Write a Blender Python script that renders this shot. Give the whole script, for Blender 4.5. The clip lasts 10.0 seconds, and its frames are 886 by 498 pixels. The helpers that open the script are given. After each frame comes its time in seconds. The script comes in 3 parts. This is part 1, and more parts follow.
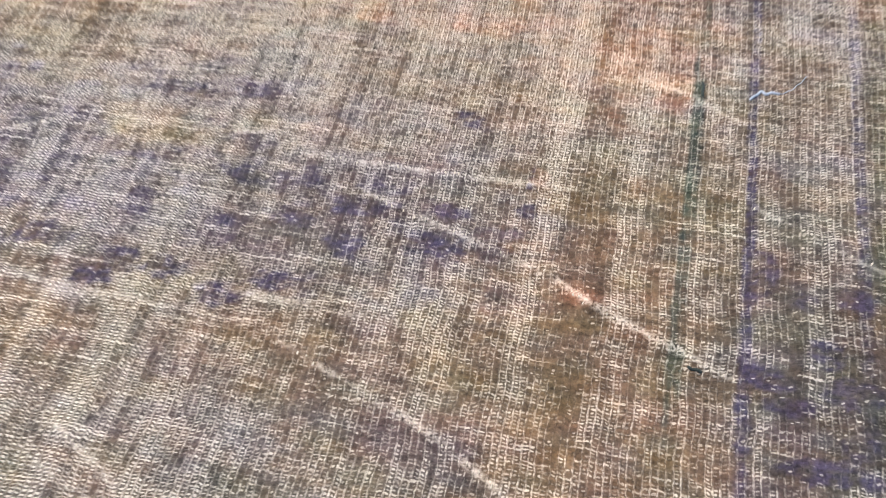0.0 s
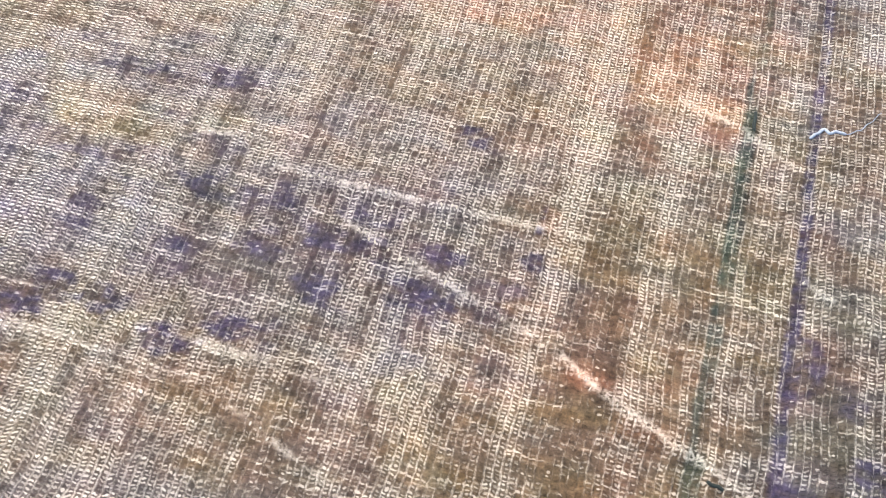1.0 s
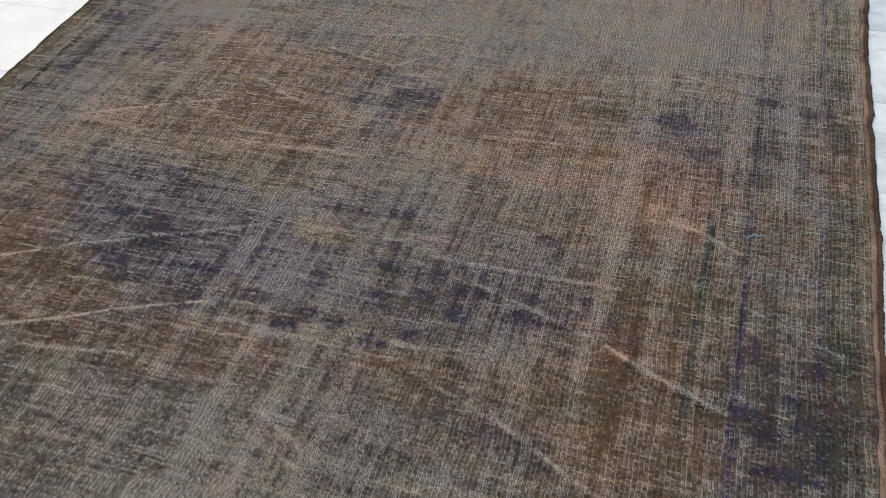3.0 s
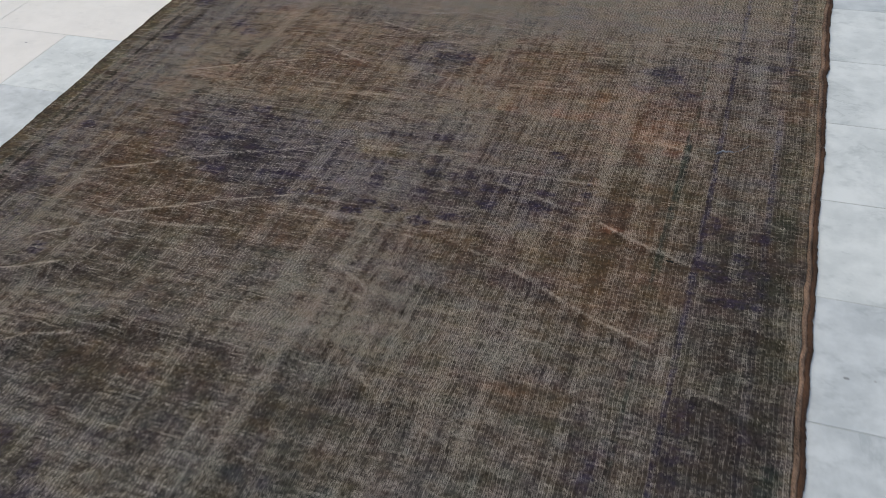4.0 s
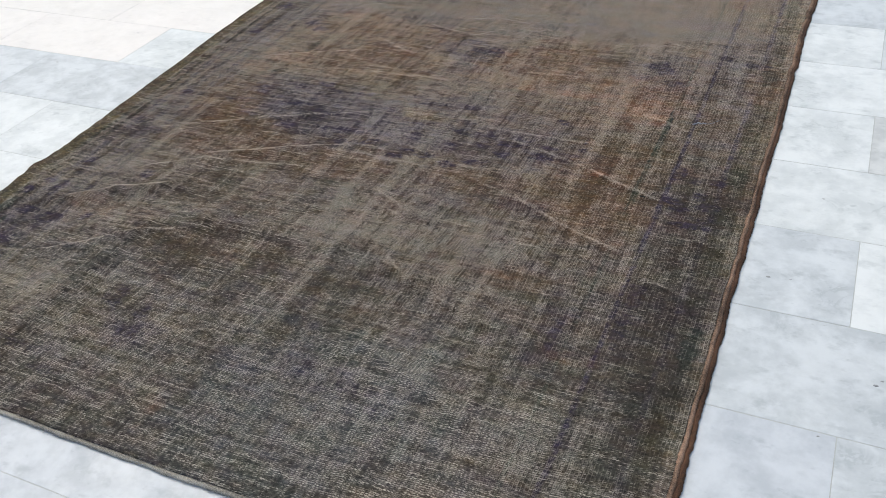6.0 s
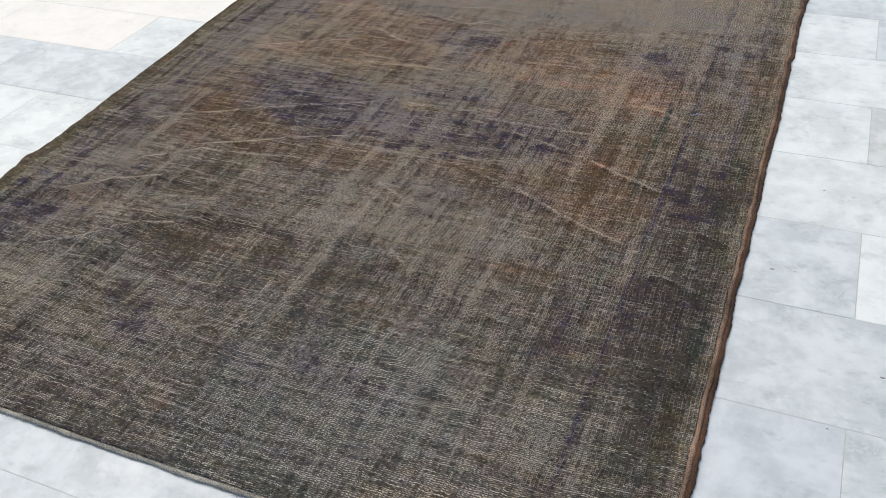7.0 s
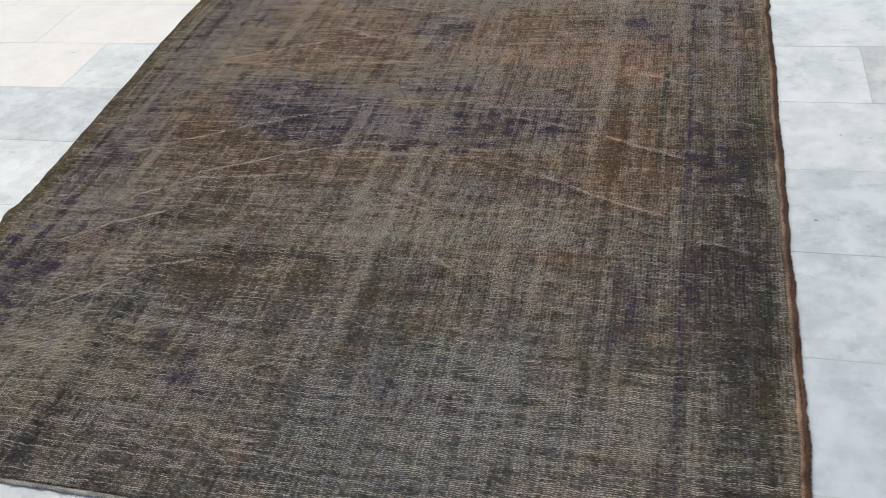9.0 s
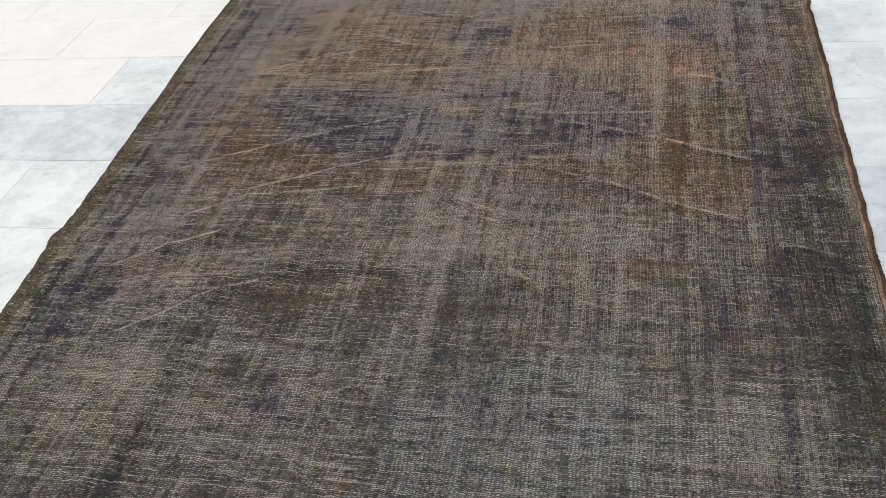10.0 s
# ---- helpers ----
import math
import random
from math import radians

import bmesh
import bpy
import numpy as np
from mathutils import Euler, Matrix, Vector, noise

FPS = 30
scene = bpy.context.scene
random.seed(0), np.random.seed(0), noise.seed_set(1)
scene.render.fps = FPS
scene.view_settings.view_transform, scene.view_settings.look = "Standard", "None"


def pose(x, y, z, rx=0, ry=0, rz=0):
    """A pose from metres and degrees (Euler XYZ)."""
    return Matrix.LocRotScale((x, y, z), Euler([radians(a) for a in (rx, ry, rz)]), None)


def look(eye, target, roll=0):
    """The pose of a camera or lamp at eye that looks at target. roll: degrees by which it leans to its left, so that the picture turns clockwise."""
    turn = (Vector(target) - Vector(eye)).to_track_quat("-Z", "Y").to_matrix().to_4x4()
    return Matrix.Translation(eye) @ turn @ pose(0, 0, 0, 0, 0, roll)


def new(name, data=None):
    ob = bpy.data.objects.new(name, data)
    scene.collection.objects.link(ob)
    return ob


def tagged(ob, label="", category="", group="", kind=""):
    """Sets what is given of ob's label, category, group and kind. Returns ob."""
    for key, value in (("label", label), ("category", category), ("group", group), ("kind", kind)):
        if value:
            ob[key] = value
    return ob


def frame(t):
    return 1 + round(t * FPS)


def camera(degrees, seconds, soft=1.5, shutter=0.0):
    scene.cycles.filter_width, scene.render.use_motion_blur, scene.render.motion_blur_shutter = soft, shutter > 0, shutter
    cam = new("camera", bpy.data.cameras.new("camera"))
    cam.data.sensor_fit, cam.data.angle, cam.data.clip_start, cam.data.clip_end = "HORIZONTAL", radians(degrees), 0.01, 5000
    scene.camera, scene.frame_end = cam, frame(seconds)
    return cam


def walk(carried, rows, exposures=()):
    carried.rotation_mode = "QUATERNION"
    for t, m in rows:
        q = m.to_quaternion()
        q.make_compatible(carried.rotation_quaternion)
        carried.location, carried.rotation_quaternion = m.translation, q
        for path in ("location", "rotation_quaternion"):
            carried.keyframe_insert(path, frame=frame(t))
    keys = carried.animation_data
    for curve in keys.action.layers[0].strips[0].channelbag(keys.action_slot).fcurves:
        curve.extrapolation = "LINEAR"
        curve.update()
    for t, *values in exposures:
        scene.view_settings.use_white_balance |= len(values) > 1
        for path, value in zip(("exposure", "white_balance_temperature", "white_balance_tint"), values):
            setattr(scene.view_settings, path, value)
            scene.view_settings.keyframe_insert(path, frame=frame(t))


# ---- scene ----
cam = camera(53.7, 10.0, soft=0.9, shutter=0.35)
PATH = [
    (0, (0.594, 0.679, 0.837), (0.245, 1.739, -0.824), -6.8),
    (0.5, (0.581, 0.845, 0.772), (0.247, 1.715, -0.997), -6.9),
    (1, (0.553, 0.891, 0.783), (0.236, 1.755, -0.993), -4.4),
    (1.5, (0.534, 0.860, 0.842), (0.184, 1.883, -0.840), -3.1),
    (2, (0.532, 0.696, 0.938), (0.147, 1.941, -0.579), -3.1),
    (2.5, (0.549, 0.446, 1.050), (0.136, 1.807, -0.355), -3.4),
    (2.7, (0.581, 0.373, 1.074), (0.128, 1.733, -0.320), -4.0),
    (3.8, (0.777, -0.090, 1.155), (0.179, 1.285, -0.169), -5.8),
    (4, (0.801, -0.210, 1.167), (0.199, 1.183, -0.135), -5.6),
    (4.5, (0.875, -0.400, 1.203), (0.253, 1.028, -0.051), -4.8),
    (5, (1.010, -0.528, 1.187), (0.350, 0.893, -0.055), -3.9),
    (5.5, (1.088, -0.615, 1.216), (0.382, 0.801, -0.007), -4.8),
    (6, (1.070, -0.687, 1.225), (0.338, 0.737, 0.025), -5.2),
    (6.2, (1.062, -0.706, 1.228), (0.323, 0.713, 0.027), -5.2),
    (7.3, (0.987, -0.684, 1.249), (0.358, 0.756, 0.011), -4.1),
    (7.5, (0.971, -0.679, 1.260), (0.379, 0.779, 0.026), -4.1),
    (8, (0.927, -0.704, 1.265), (0.378, 0.778, 0.039), -5.3),
    (8.5, (0.850, -0.724, 1.275), (0.322, 0.745, 0.024), -8.0),
    (9, (0.728, -0.709, 1.261), (0.226, 0.745, -0.017), -8.7),
    (9.5, (0.589, -0.663, 1.256), (0.099, 0.796, -0.020), -9.6),
    (10, (0.502, -0.703, 1.275), (0.057, 0.765, -0.008), -9.3),
]
WARM, GREEN = 6900, 5
EXPOSURES = [(t, stops, WARM - 200 if 1 < t < 3 else WARM if t < 7 else WARM + 200, GREEN) for t, stops in ((0, 1.75), (0.5, 1.84), (1.0, 1.95), (1.5, 2.14), (2.0, 1.92), (2.5, 1.00), (4.0, -0.15), (4.5, 0.2), (5.0, 0.32), (6.0, 0.32), (7.5, 0.33), (8.0, 0.36), (8.5, 0.08), (9.0, 0.2), (10.0, 0.3))]
walk(cam, [(t, look(eye, target, roll)) for t, eye, target, roll in PATH], EXPOSURES)

# ---- light ----
SUN_FROM = Vector((-0.40, 0.36, 0.84)).normalized()
world = bpy.data.worlds.new("sky")
scene.world = world
world.use_nodes = True
wt = world.node_tree
sky = wt.nodes.new("ShaderNodeTexSky")
sky.sky_type = "NISHITA"
sky.sun_disc = False
sky.sun_elevation = math.asin(SUN_FROM.z)
sky.sun_rotation = math.atan2(SUN_FROM.x, SUN_FROM.y)
sky.air_density = 1.0
sky.dust_density = 3.0
wt.links.new(sky.outputs["Color"], wt.nodes["Background"].inputs["Color"])
wt.nodes["Background"].inputs["Strength"].default_value = 0.15
sun_data = bpy.data.lights.new("sun", "SUN")
sun_data.energy = 1.1
sun_data.angle = radians(40)
sun_data.color = (1.0, 0.95, 0.88)
sun = new("sun", sun_data)
sun.matrix_world = look(SUN_FROM * 20, (0, 0, 0))


# ---- node helpers ----
def material(name):
    m = bpy.data.materials.new(name)
    m.use_nodes = True
    return m, m.node_tree, m.node_tree.nodes["Principled BSDF"]


def feed(nt, socket, value):
    if isinstance(value, bpy.types.NodeSocket):
        nt.links.new(value, socket)
    elif isinstance(value, tuple) and len(value) == 3 and socket.type == "RGBA":
        socket.default_value = (*value, 1)
    else:
        socket.default_value = value


def calc(nt, op, a, b=0.0, c=0.0, clamp=False):
    n = nt.nodes.new("ShaderNodeMath")
    n.operation = op
    n.use_clamp = clamp
    for i, v in enumerate((a, b, c)):
        feed(nt, n.inputs[i], v)
    return n.outputs[0]


def blend(nt, f, a, b):
    n = nt.nodes.new("ShaderNodeMix")
    n.data_type = "RGBA"
    feed(nt, n.inputs[0], f)
    feed(nt, n.inputs[6], a)
    feed(nt, n.inputs[7], b)
    return n.outputs[2]


def blend_value(nt, f, a, b):
    return calc(nt, "MULTIPLY_ADD", calc(nt, "SUBTRACT", b, a), f, a)


def times(nt, colour, value):
    n = nt.nodes.new("ShaderNodeVectorMath")
    n.operation = "SCALE"
    feed(nt, n.inputs[0], colour)
    feed(nt, n.inputs["Scale"], value)
    return n.outputs[0]


def span(nt, v, lo, hi, out_lo=0.0, out_hi=1.0, smooth=True):
    n = nt.nodes.new("ShaderNodeMapRange")
    n.interpolation_type = "SMOOTHSTEP" if smooth else "LINEAR"
    for i, s in enumerate((v, lo, hi, out_lo, out_hi)):
        feed(nt, n.inputs[i], s)
    return n.outputs[0]


def grain(nt, vec, scale, detail=3.0, rough=0.55, warp=0.0):
    n = nt.nodes.new("ShaderNodeTexNoise")
    if vec is not None:
        nt.links.new(vec, n.inputs["Vector"])
    n.inputs["Scale"].default_value = scale
    n.inputs["Detail"].default_value = detail
    n.inputs["Roughness"].default_value = rough
    n.inputs["Distortion"].default_value = warp
    return n.outputs["Fac"]


def dice(nt, a, b, c=0.0):
    j = join3(nt, a, b, c)
    n = nt.nodes.new("ShaderNodeTexWhiteNoise")
    n.noise_dimensions = "3D"
    nt.links.new(j, n.inputs["Vector"])
    return n.outputs["Value"]


def join3(nt, a, b, c=0.0):
    n = nt.nodes.new("ShaderNodeCombineXYZ")
    for i, v in enumerate((a, b, c)):
        feed(nt, n.inputs[i], v)
    return n.outputs[0]


def split3(nt, vec):
    n = nt.nodes.new("ShaderNodeSeparateXYZ")
    nt.links.new(vec, n.inputs[0])
    return n.outputs[0], n.outputs[1], n.outputs[2]


def coords(nt, which="Object"):
    return nt.nodes.new("ShaderNodeTexCoord").outputs[which]


def stretch(nt, vec, sx, sy, sz):
    n = nt.nodes.new("ShaderNodeVectorMath")
    n.operation = "MULTIPLY"
    nt.links.new(vec, n.inputs[0])
    n.inputs[1].default_value = (sx, sy, sz)
    return n.outputs[0]


def stored(nt, name):
    n = nt.nodes.new("ShaderNodeAttribute")
    n.attribute_name = name
    return n


def relief(nt, bsdf, height, strength, distance):
    n = nt.nodes.new("ShaderNodeBump")
    feed(nt, n.inputs["Height"], height)
    n.inputs["Strength"].default_value = strength
    n.inputs["Distance"].default_value = distance
    nt.links.new(n.outputs[0], bsdf.inputs["Normal"])


# ---- materials ----
def pile_material():
    """Worn symmetric knots: pale warp ridges between columns, pale knot pips in rows, dyed wool left between them."""
    m, nt, bsdf = material("worn_wool_pile")

    def add(*terms):
        total = terms[0]
        for t in terms[1:]:
            total = calc(nt, "ADD", total, t)
        return total

    def mul(a, b):
        return calc(nt, "MULTIPLY", a, b)

    def about(value, gain, middle=0.5):
        return calc(nt, "MULTIPLY", calc(nt, "SUBTRACT", value, middle), gain)

    uv = nt.nodes.new("ShaderNodeUVMap")
    uv.uv_map = "knots"
    u0, v0, _ = split3(nt, uv.outputs[0])
    spot = coords(nt)
    weave = stored(nt, "weave").outputs["Fac"]
    wear_and_shade = stored(nt, "wear_and_shade").outputs["Fac"]
    crease = stored(nt, "crease").outputs["Fac"]
    dye = stored(nt, "dye").outputs["Color"]
    # towards one side the knots show as rows across the warp rather than as columns along it
    side, _, _ = split3(nt, spot)
    rows = calc(nt, "MAXIMUM", weave, span(nt, side, 0.42, -0.20, 0.0, 0.75))
    sway = about(grain(nt, spot, 16.0, 2.0), 1.0)
    sway2 = about(grain(nt, stretch(nt, spot, 1.0, 1.3, 1.0), 70.0, 2.0), 1.0)
    u = add(u0, mul(sway, 0.6), mul(sway2, calc(nt, "MULTIPLY_ADD", rows, 0.45, 0.30)))
    column = calc(nt, "FLOOR", u)
    fu = calc(nt, "FRACT", u)
    lean = mul(about(dice(nt, column, 5.0), 0.9), about(fu, 1.0))
    v = add(v0, mul(dice(nt, column, 3.0), 0.28), lean, mul(sway, 2.4), mul(sway2, 1.6))
    row = calc(nt, "FLOOR", v)
    fv = calc(nt, "FRACT", v)
    chance = dice(nt, column, row, 1.0)
    tone = dice(nt, column, row, 2.0)
    fuzz = grain(nt, stretch(nt, spot, 1.0, 0.6, 1.0), 330.0, 3.0, 0.65)
    speck = grain(nt, spot, 190.0, 3.0, 0.7)
    # how bare each knot shows: by wear and painted shade, by column, by row, by patch and by chance
    strand = grain(nt, join3(nt, mul(column, 7.37), mul(v, 0.045)), 1.0, 2.0, 0.6)
    thrum = grain(nt, join3(nt, mul(u, 0.060), mul(row, 3.71)), 1.0, 2.0, 0.6)
    mottle = grain(nt, join3(nt, mul(u, 0.30), mul(v, 0.16)), 1.0, 3.0, 0.65)
    drift = grain(nt, join3(nt, mul(u, 0.065), mul(v, 0.23)), 1.0, 3.0, 0.6)
    worn = add(about(wear_and_shade, 1.30, 0.36), mul(about(strand, 1.0), calc(nt, "MULTIPLY_ADD", rows, -0.7, 1.7)), mul(about(thrum, 1.0), calc(nt, "MULTIPLY_ADD", rows, 0.8, 1.1)), about(mottle, 0.6), about(drift, 0.95), about(chance, 0.6), about(speck, 1.0))
    worn = add(worn, mul(crease, 0.7))
    # a run of bare knots along one row
    run = mul(span(nt, thrum, 0.53, 0.66), span(nt, mottle, 0.40, 0.58))
    # a pip is a short bar across the column, its size and place uneven
    px = calc(nt, "DIVIDE", add(fu, about(chance, 0.30), -0.5), add(mul(tone, 0.16), 0.235, mul(run, 0.22), mul(rows, 0.12)))
    py = calc(nt, "DIVIDE", add(fv, -0.5, about(fuzz, 0.9)), 0.285)
    pip = span(nt, add(mul(px, px), mul(py, py)), 1.15, 0.45)
    edge = calc(nt, "SUBTRACT", 0.5, calc(nt, "ABSOLUTE", add(fu, -0.5, about(fuzz, 0.55))))
    ridge = mul(mul(span(nt, edge, 0.21, 0.09), span(nt, fuzz, 0.36, 0.58, 0.20, 1.0)), span(nt, calc(nt, "ABSOLUTE", add(fv, -0.5)), 0.5, 0.22, 0.55, 1.0))
    pip_on = mul(calc(nt, "MULTIPLY_ADD", rows, 0.18, 0.82), span(nt, add(worn, mul(run, calc(nt, "MULTIPLY_ADD", rows, 0.60, 0.22))), -0.60, 0.64))
    # single bright knots that stand out of the kept pile
    glint = mul(span(nt, dice(nt, column, row, 4.0), 0.80, 0.93), span(nt, speck, 0.40, 0.56, 0.15, 0.52))
    pip_on = calc(nt, "MAXIMUM", pip_on, glint)
    ridge_on = mul(span(nt, worn, -0.95, 0.62), calc(nt, "MULTIPLY_ADD", rows, -0.85, 0.95))
    bare = calc(nt, "MAXIMUM", mul(pip, pip_on), mul(ridge, ridge_on))
    bare = calc(nt, "MAXIMUM", bare, mul(span(nt, crease, 0.12, 0.80, 0.0, 0.92), span(nt, speck, 0.37, 0.60)))
    cotton = blend(nt, tone, (0.595, 0.543, 0.472), (0.418, 0.379, 0.327))
    cotton = blend(nt, 0.34, cotton, times(nt, dye, 4.6))
    shade = calc(nt, "MAXIMUM", add(mul(tone, 0.30), about(speck, 1.9, 0.0), -0.30), 0.2)
    wool = times(nt, dye, shade)
    stubble = blend(nt, 0.50, (0.150, 0.134, 0.112), times(nt, dye, 2.0))
    wool = blend(nt, mul(span(nt, worn, -0.4, 0.9), calc(nt, "MULTIPLY_ADD", rows, 0.12, 0.34)), wool, stubble)
    nt.links.new(blend(nt, bare, wool, cotton), bsdf.inputs["Base Color"])
    bsdf.inputs["Roughness"].default_value = 0.88
    bsdf.inputs["Specular IOR Level"].default_value = 0.10
    relief(nt, bsdf, calc(nt, "MAXIMUM", pip, mul(ridge, 0.8)), 0.85, 0.0016)
    return m


def yarn_material(name, dark, light, pitch, rough=0.9):
    """Wound or twisted yarn; the turns run across the object's y axis."""
    m, nt, bsdf = material(name)
    spot = coords(nt)
    x, y, z = split3(nt, spot)
    twist = calc(nt, "MULTIPLY_ADD", x, 0.6, y)
    turn = calc(nt, "SINE", calc(nt, "ADD", calc(nt, "MULTIPLY", twist, 2 * math.pi / pitch), calc(nt, "MULTIPLY", grain(nt, spot, 120.0, 2.0), 16.0)))
    patch = grain(nt, stretch(nt, spot, 1.0, 1.0, 1.0), 9.0, 4.0, 0.65)
    fleck = grain(nt, spot, 500.0, 2.0, 0.7)
    f = calc(nt, "ADD", calc(nt, "MULTIPLY", turn, 0.10), calc(nt, "MULTIPLY_ADD", patch, 2.0, calc(nt, "MULTIPLY_ADD", fleck, 2.0, -1.6)), clamp=True)
    nt.links.new(blend(nt, f, dark, light), bsdf.inputs["Base Color"])
    bsdf.inputs["Roughness"].default_value = rough
    bsdf.inputs["Specular IOR Level"].default_value = 0.2
    relief(nt, bsdf, calc(nt, "MULTIPLY_ADD", turn, 0.5, fleck), 0.8, 0.0012)
    return m


def marble_material(name, pale, cloud, amount):
    m, nt, bsdf = material(name)
    info = nt.nodes.new("ShaderNodeObjectInfo")
    spot = nt.nodes.new("ShaderNodeVectorMath")
    spot.operation = "ADD"
    nt.links.new(coords(nt), spot.inputs[0])
    nt.links.new(join3(nt, calc(nt, "MULTIPLY", info.outputs["Random"], 37.0), calc(nt, "MULTIPLY", info.outputs["Random"], 91.0)), spot.inputs[1])
    p = spot.outputs[0]
    big = span(nt, calc(nt, "MULTIPLY_ADD", grain(nt, p, 6.0, 7.0, 0.66, 0.25), 0.7, calc(nt, "MULTIPLY", grain(nt, p, 26.0, 4.0, 0.6), 0.3)), 0.38, 0.62)
    vein = grain(nt, stretch(nt, p, 1.0, 1.3, 1.0), 6.0, 6.0, 0.65, 1.2)
    vein = span(nt, calc(nt, "ABSOLUTE", calc(nt, "SUBTRACT", vein, 0.5)), 0.0, 0.035, 1.0, 0.0)
    some = span(nt, grain(nt, p, 6.0, 2.0), 0.52, 0.68)
    fleck = span(nt, grain(nt, stretch(nt, p, 0.6, 1.2, 1.0), 52.0, 3.0, 0.6), 0.63, 0.72)
    f = calc(nt, "MULTIPLY", big, amount)
    f = calc(nt, "MULTIPLY_ADD", calc(nt, "MULTIPLY", vein, some), 0.40, f)
    f = calc(nt, "MULTIPLY_ADD", calc(nt, "MULTIPLY", fleck, calc(nt, "MULTIPLY_ADD", some, 0.7, 0.3)), 0.9, f)
    smudge = span(nt, grain(nt, stretch(nt, p, 0.8, 1.2, 1.0), 17.0, 4.0, 0.65), 0.54, 0.70)
    f = calc(nt, "MULTIPLY_ADD", smudge, 0.45, f)
    f = calc(nt, "MULTIPLY_ADD", info.outputs["Random"], 0.10, f, clamp=True)
    nt.links.new(blend(nt, f, pale, cloud), bsdf.inputs["Base Color"])
    scuff = grain(nt, p, 18.0, 4.0, 0.6)
    nt.links.new(span(nt, scuff, 0.3, 0.7, 0.30, 0.48), bsdf.inputs["Roughness"])
    bsdf.inputs["Specular IOR Level"].default_value = 0.4
    relief(nt, bsdf, grain(nt, p, 60.0, 4.0, 0.6), 0.05, 0.002)
    return m


def plain_material(name, a, b, scale, rough):
    m, nt, bsdf = material(name)
    spot = coords(nt)
    f = calc(nt, "MULTIPLY_ADD", grain(nt, spot, scale * 9.0, 3.0, 0.65), 0.5, calc(nt, "MULTIPLY", grain(nt, spot, scale, 4.0, 0.6), 0.5))
    nt.links.new(blend(nt, span(nt, f, 0.3, 0.7), a, b), bsdf.inputs["Base Color"])
    bsdf.inputs["Roughness"].default_value = rough
    relief(nt, bsdf, f, 0.3, 0.002)
    return m


PILE = pile_material()
SELVEDGE = yarn_material("overcast_selvedge_yarn", (0.030, 0.018, 0.013), (0.150, 0.078, 0.047), 0.0042)
CORD = yarn_material("selvedge_cord_yarn", (0.055, 0.037, 0.027), (0.42, 0.275, 0.195), 0.0050)
BROWN_EDGE = yarn_material("dark_selvedge_yarn", (0.035, 0.026, 0.018), (0.125, 0.080, 0.048), 0.0044)
KILIM = yarn_material("flatwoven_cotton", (0.13, 0.125, 0.11), (0.56, 0.52, 0.45), 0.0050, 0.95)
FRAY = plain_material("frayed_cotton_ends", (0.34, 0.35, 0.38), (0.60, 0.59, 0.58), 40.0, 0.95)
COTTON = plain_material("bare_cotton_knots", (0.26, 0.22, 0.175), (0.44, 0.39, 0.32), 30.0, 0.9)
BLUE_YARN = plain_material("blue_mending_yarn", (0.13, 0.15, 0.19), (0.30, 0.325, 0.37), 60.0, 0.9)
GREEN_YARN = plain_material("dark_green_wool_tuft", (0.004, 0.006, 0.005), (0.012, 0.019, 0.016), 60.0, 0.95)
MARBLE = marble_material("white_marble", (0.705, 0.74, 0.745), (0.48, 0.52, 0.53), 0.62)
MARBLE_MID = marble_material("pale_grey_marble", (0.60, 0.640, 0.665), (0.40, 0.44, 0.465), 0.75)
# bluish stone, its colour darkened for the light falling off at the near end
MARBLE_BLUE_DIM = marble_material("blue_grey_dim_marble", (0.565, 0.605, 0.645), (0.39, 0.43, 0.47), 0.75)
MARBLE_GREY = marble_material("grey_marble", (0.62, 0.64, 0.635), (0.44, 0.465, 0.47), 0.8)
PIT = plain_material("dark_stone_pit", (0.16, 0.17, 0.18), (0.30, 0.31, 0.32), 200.0, 0.8)
# warmer stone, with warm light from the far left put into its colour
MARBLE_WARM_LIT = marble_material("warm_lit_white_marble", (0.77, 0.745, 0.715), (0.66, 0.64, 0.615), 0.45)
GROUT = plain_material("pale_cement_joint", (0.34, 0.36, 0.35), (0.46, 0.48, 0.465), 8.0, 0.9)


# ---- number fields over the rug ----
def lattice(seed):
    return np.random.RandomState(seed).rand(256, 256)


def cloud(x, y, seed):
    """Smooth noise between 0 and 1, one cell a unit."""
    t = lattice(seed)
    xi, yi = np.floor(x).astype(int), np.floor(y).astype(int)
    fx, fy = x - xi, y - yi
    fx, fy = fx * fx * (3 - 2 * fx), fy * fy * (3 - 2 * fy)
    a, b = t[xi & 255, yi & 255], t[(xi + 1) & 255, yi & 255]
    c, d = t[xi & 255, (yi + 1) & 255], t[(xi + 1) & 255, (yi + 1) & 255]
    return (a + (b - a) * fx) * (1 - fy) + (c + (d - c) * fx) * fy


def clouds(x, y, sx, sy, seed, octaves=3):
    total, weight, gain = 0.0, 0.0, 1.0
    for k in range(octaves):
        total = total + gain * cloud(x / sx * 2 ** k + 17 * k, y / sy * 2 ** k + 9 * k, seed + k)
        weight += gain
        gain *= 0.55
    return total / weight


def ease(v, lo, hi):
    t = np.clip((v - lo) / (hi - lo), 0, 1)
    return t * t * (3 - 2 * t)


def blot(x, y, cx, cy, rx, ry, ragged):
    """A soft patch with a ragged rim."""
    d = np.sqrt(((x - cx) / rx) ** 2 + ((y - cy) / ry) ** 2)
    return ease(1.25 - d + 1.3 * (ragged - 0.5), 0.0, 0.55)


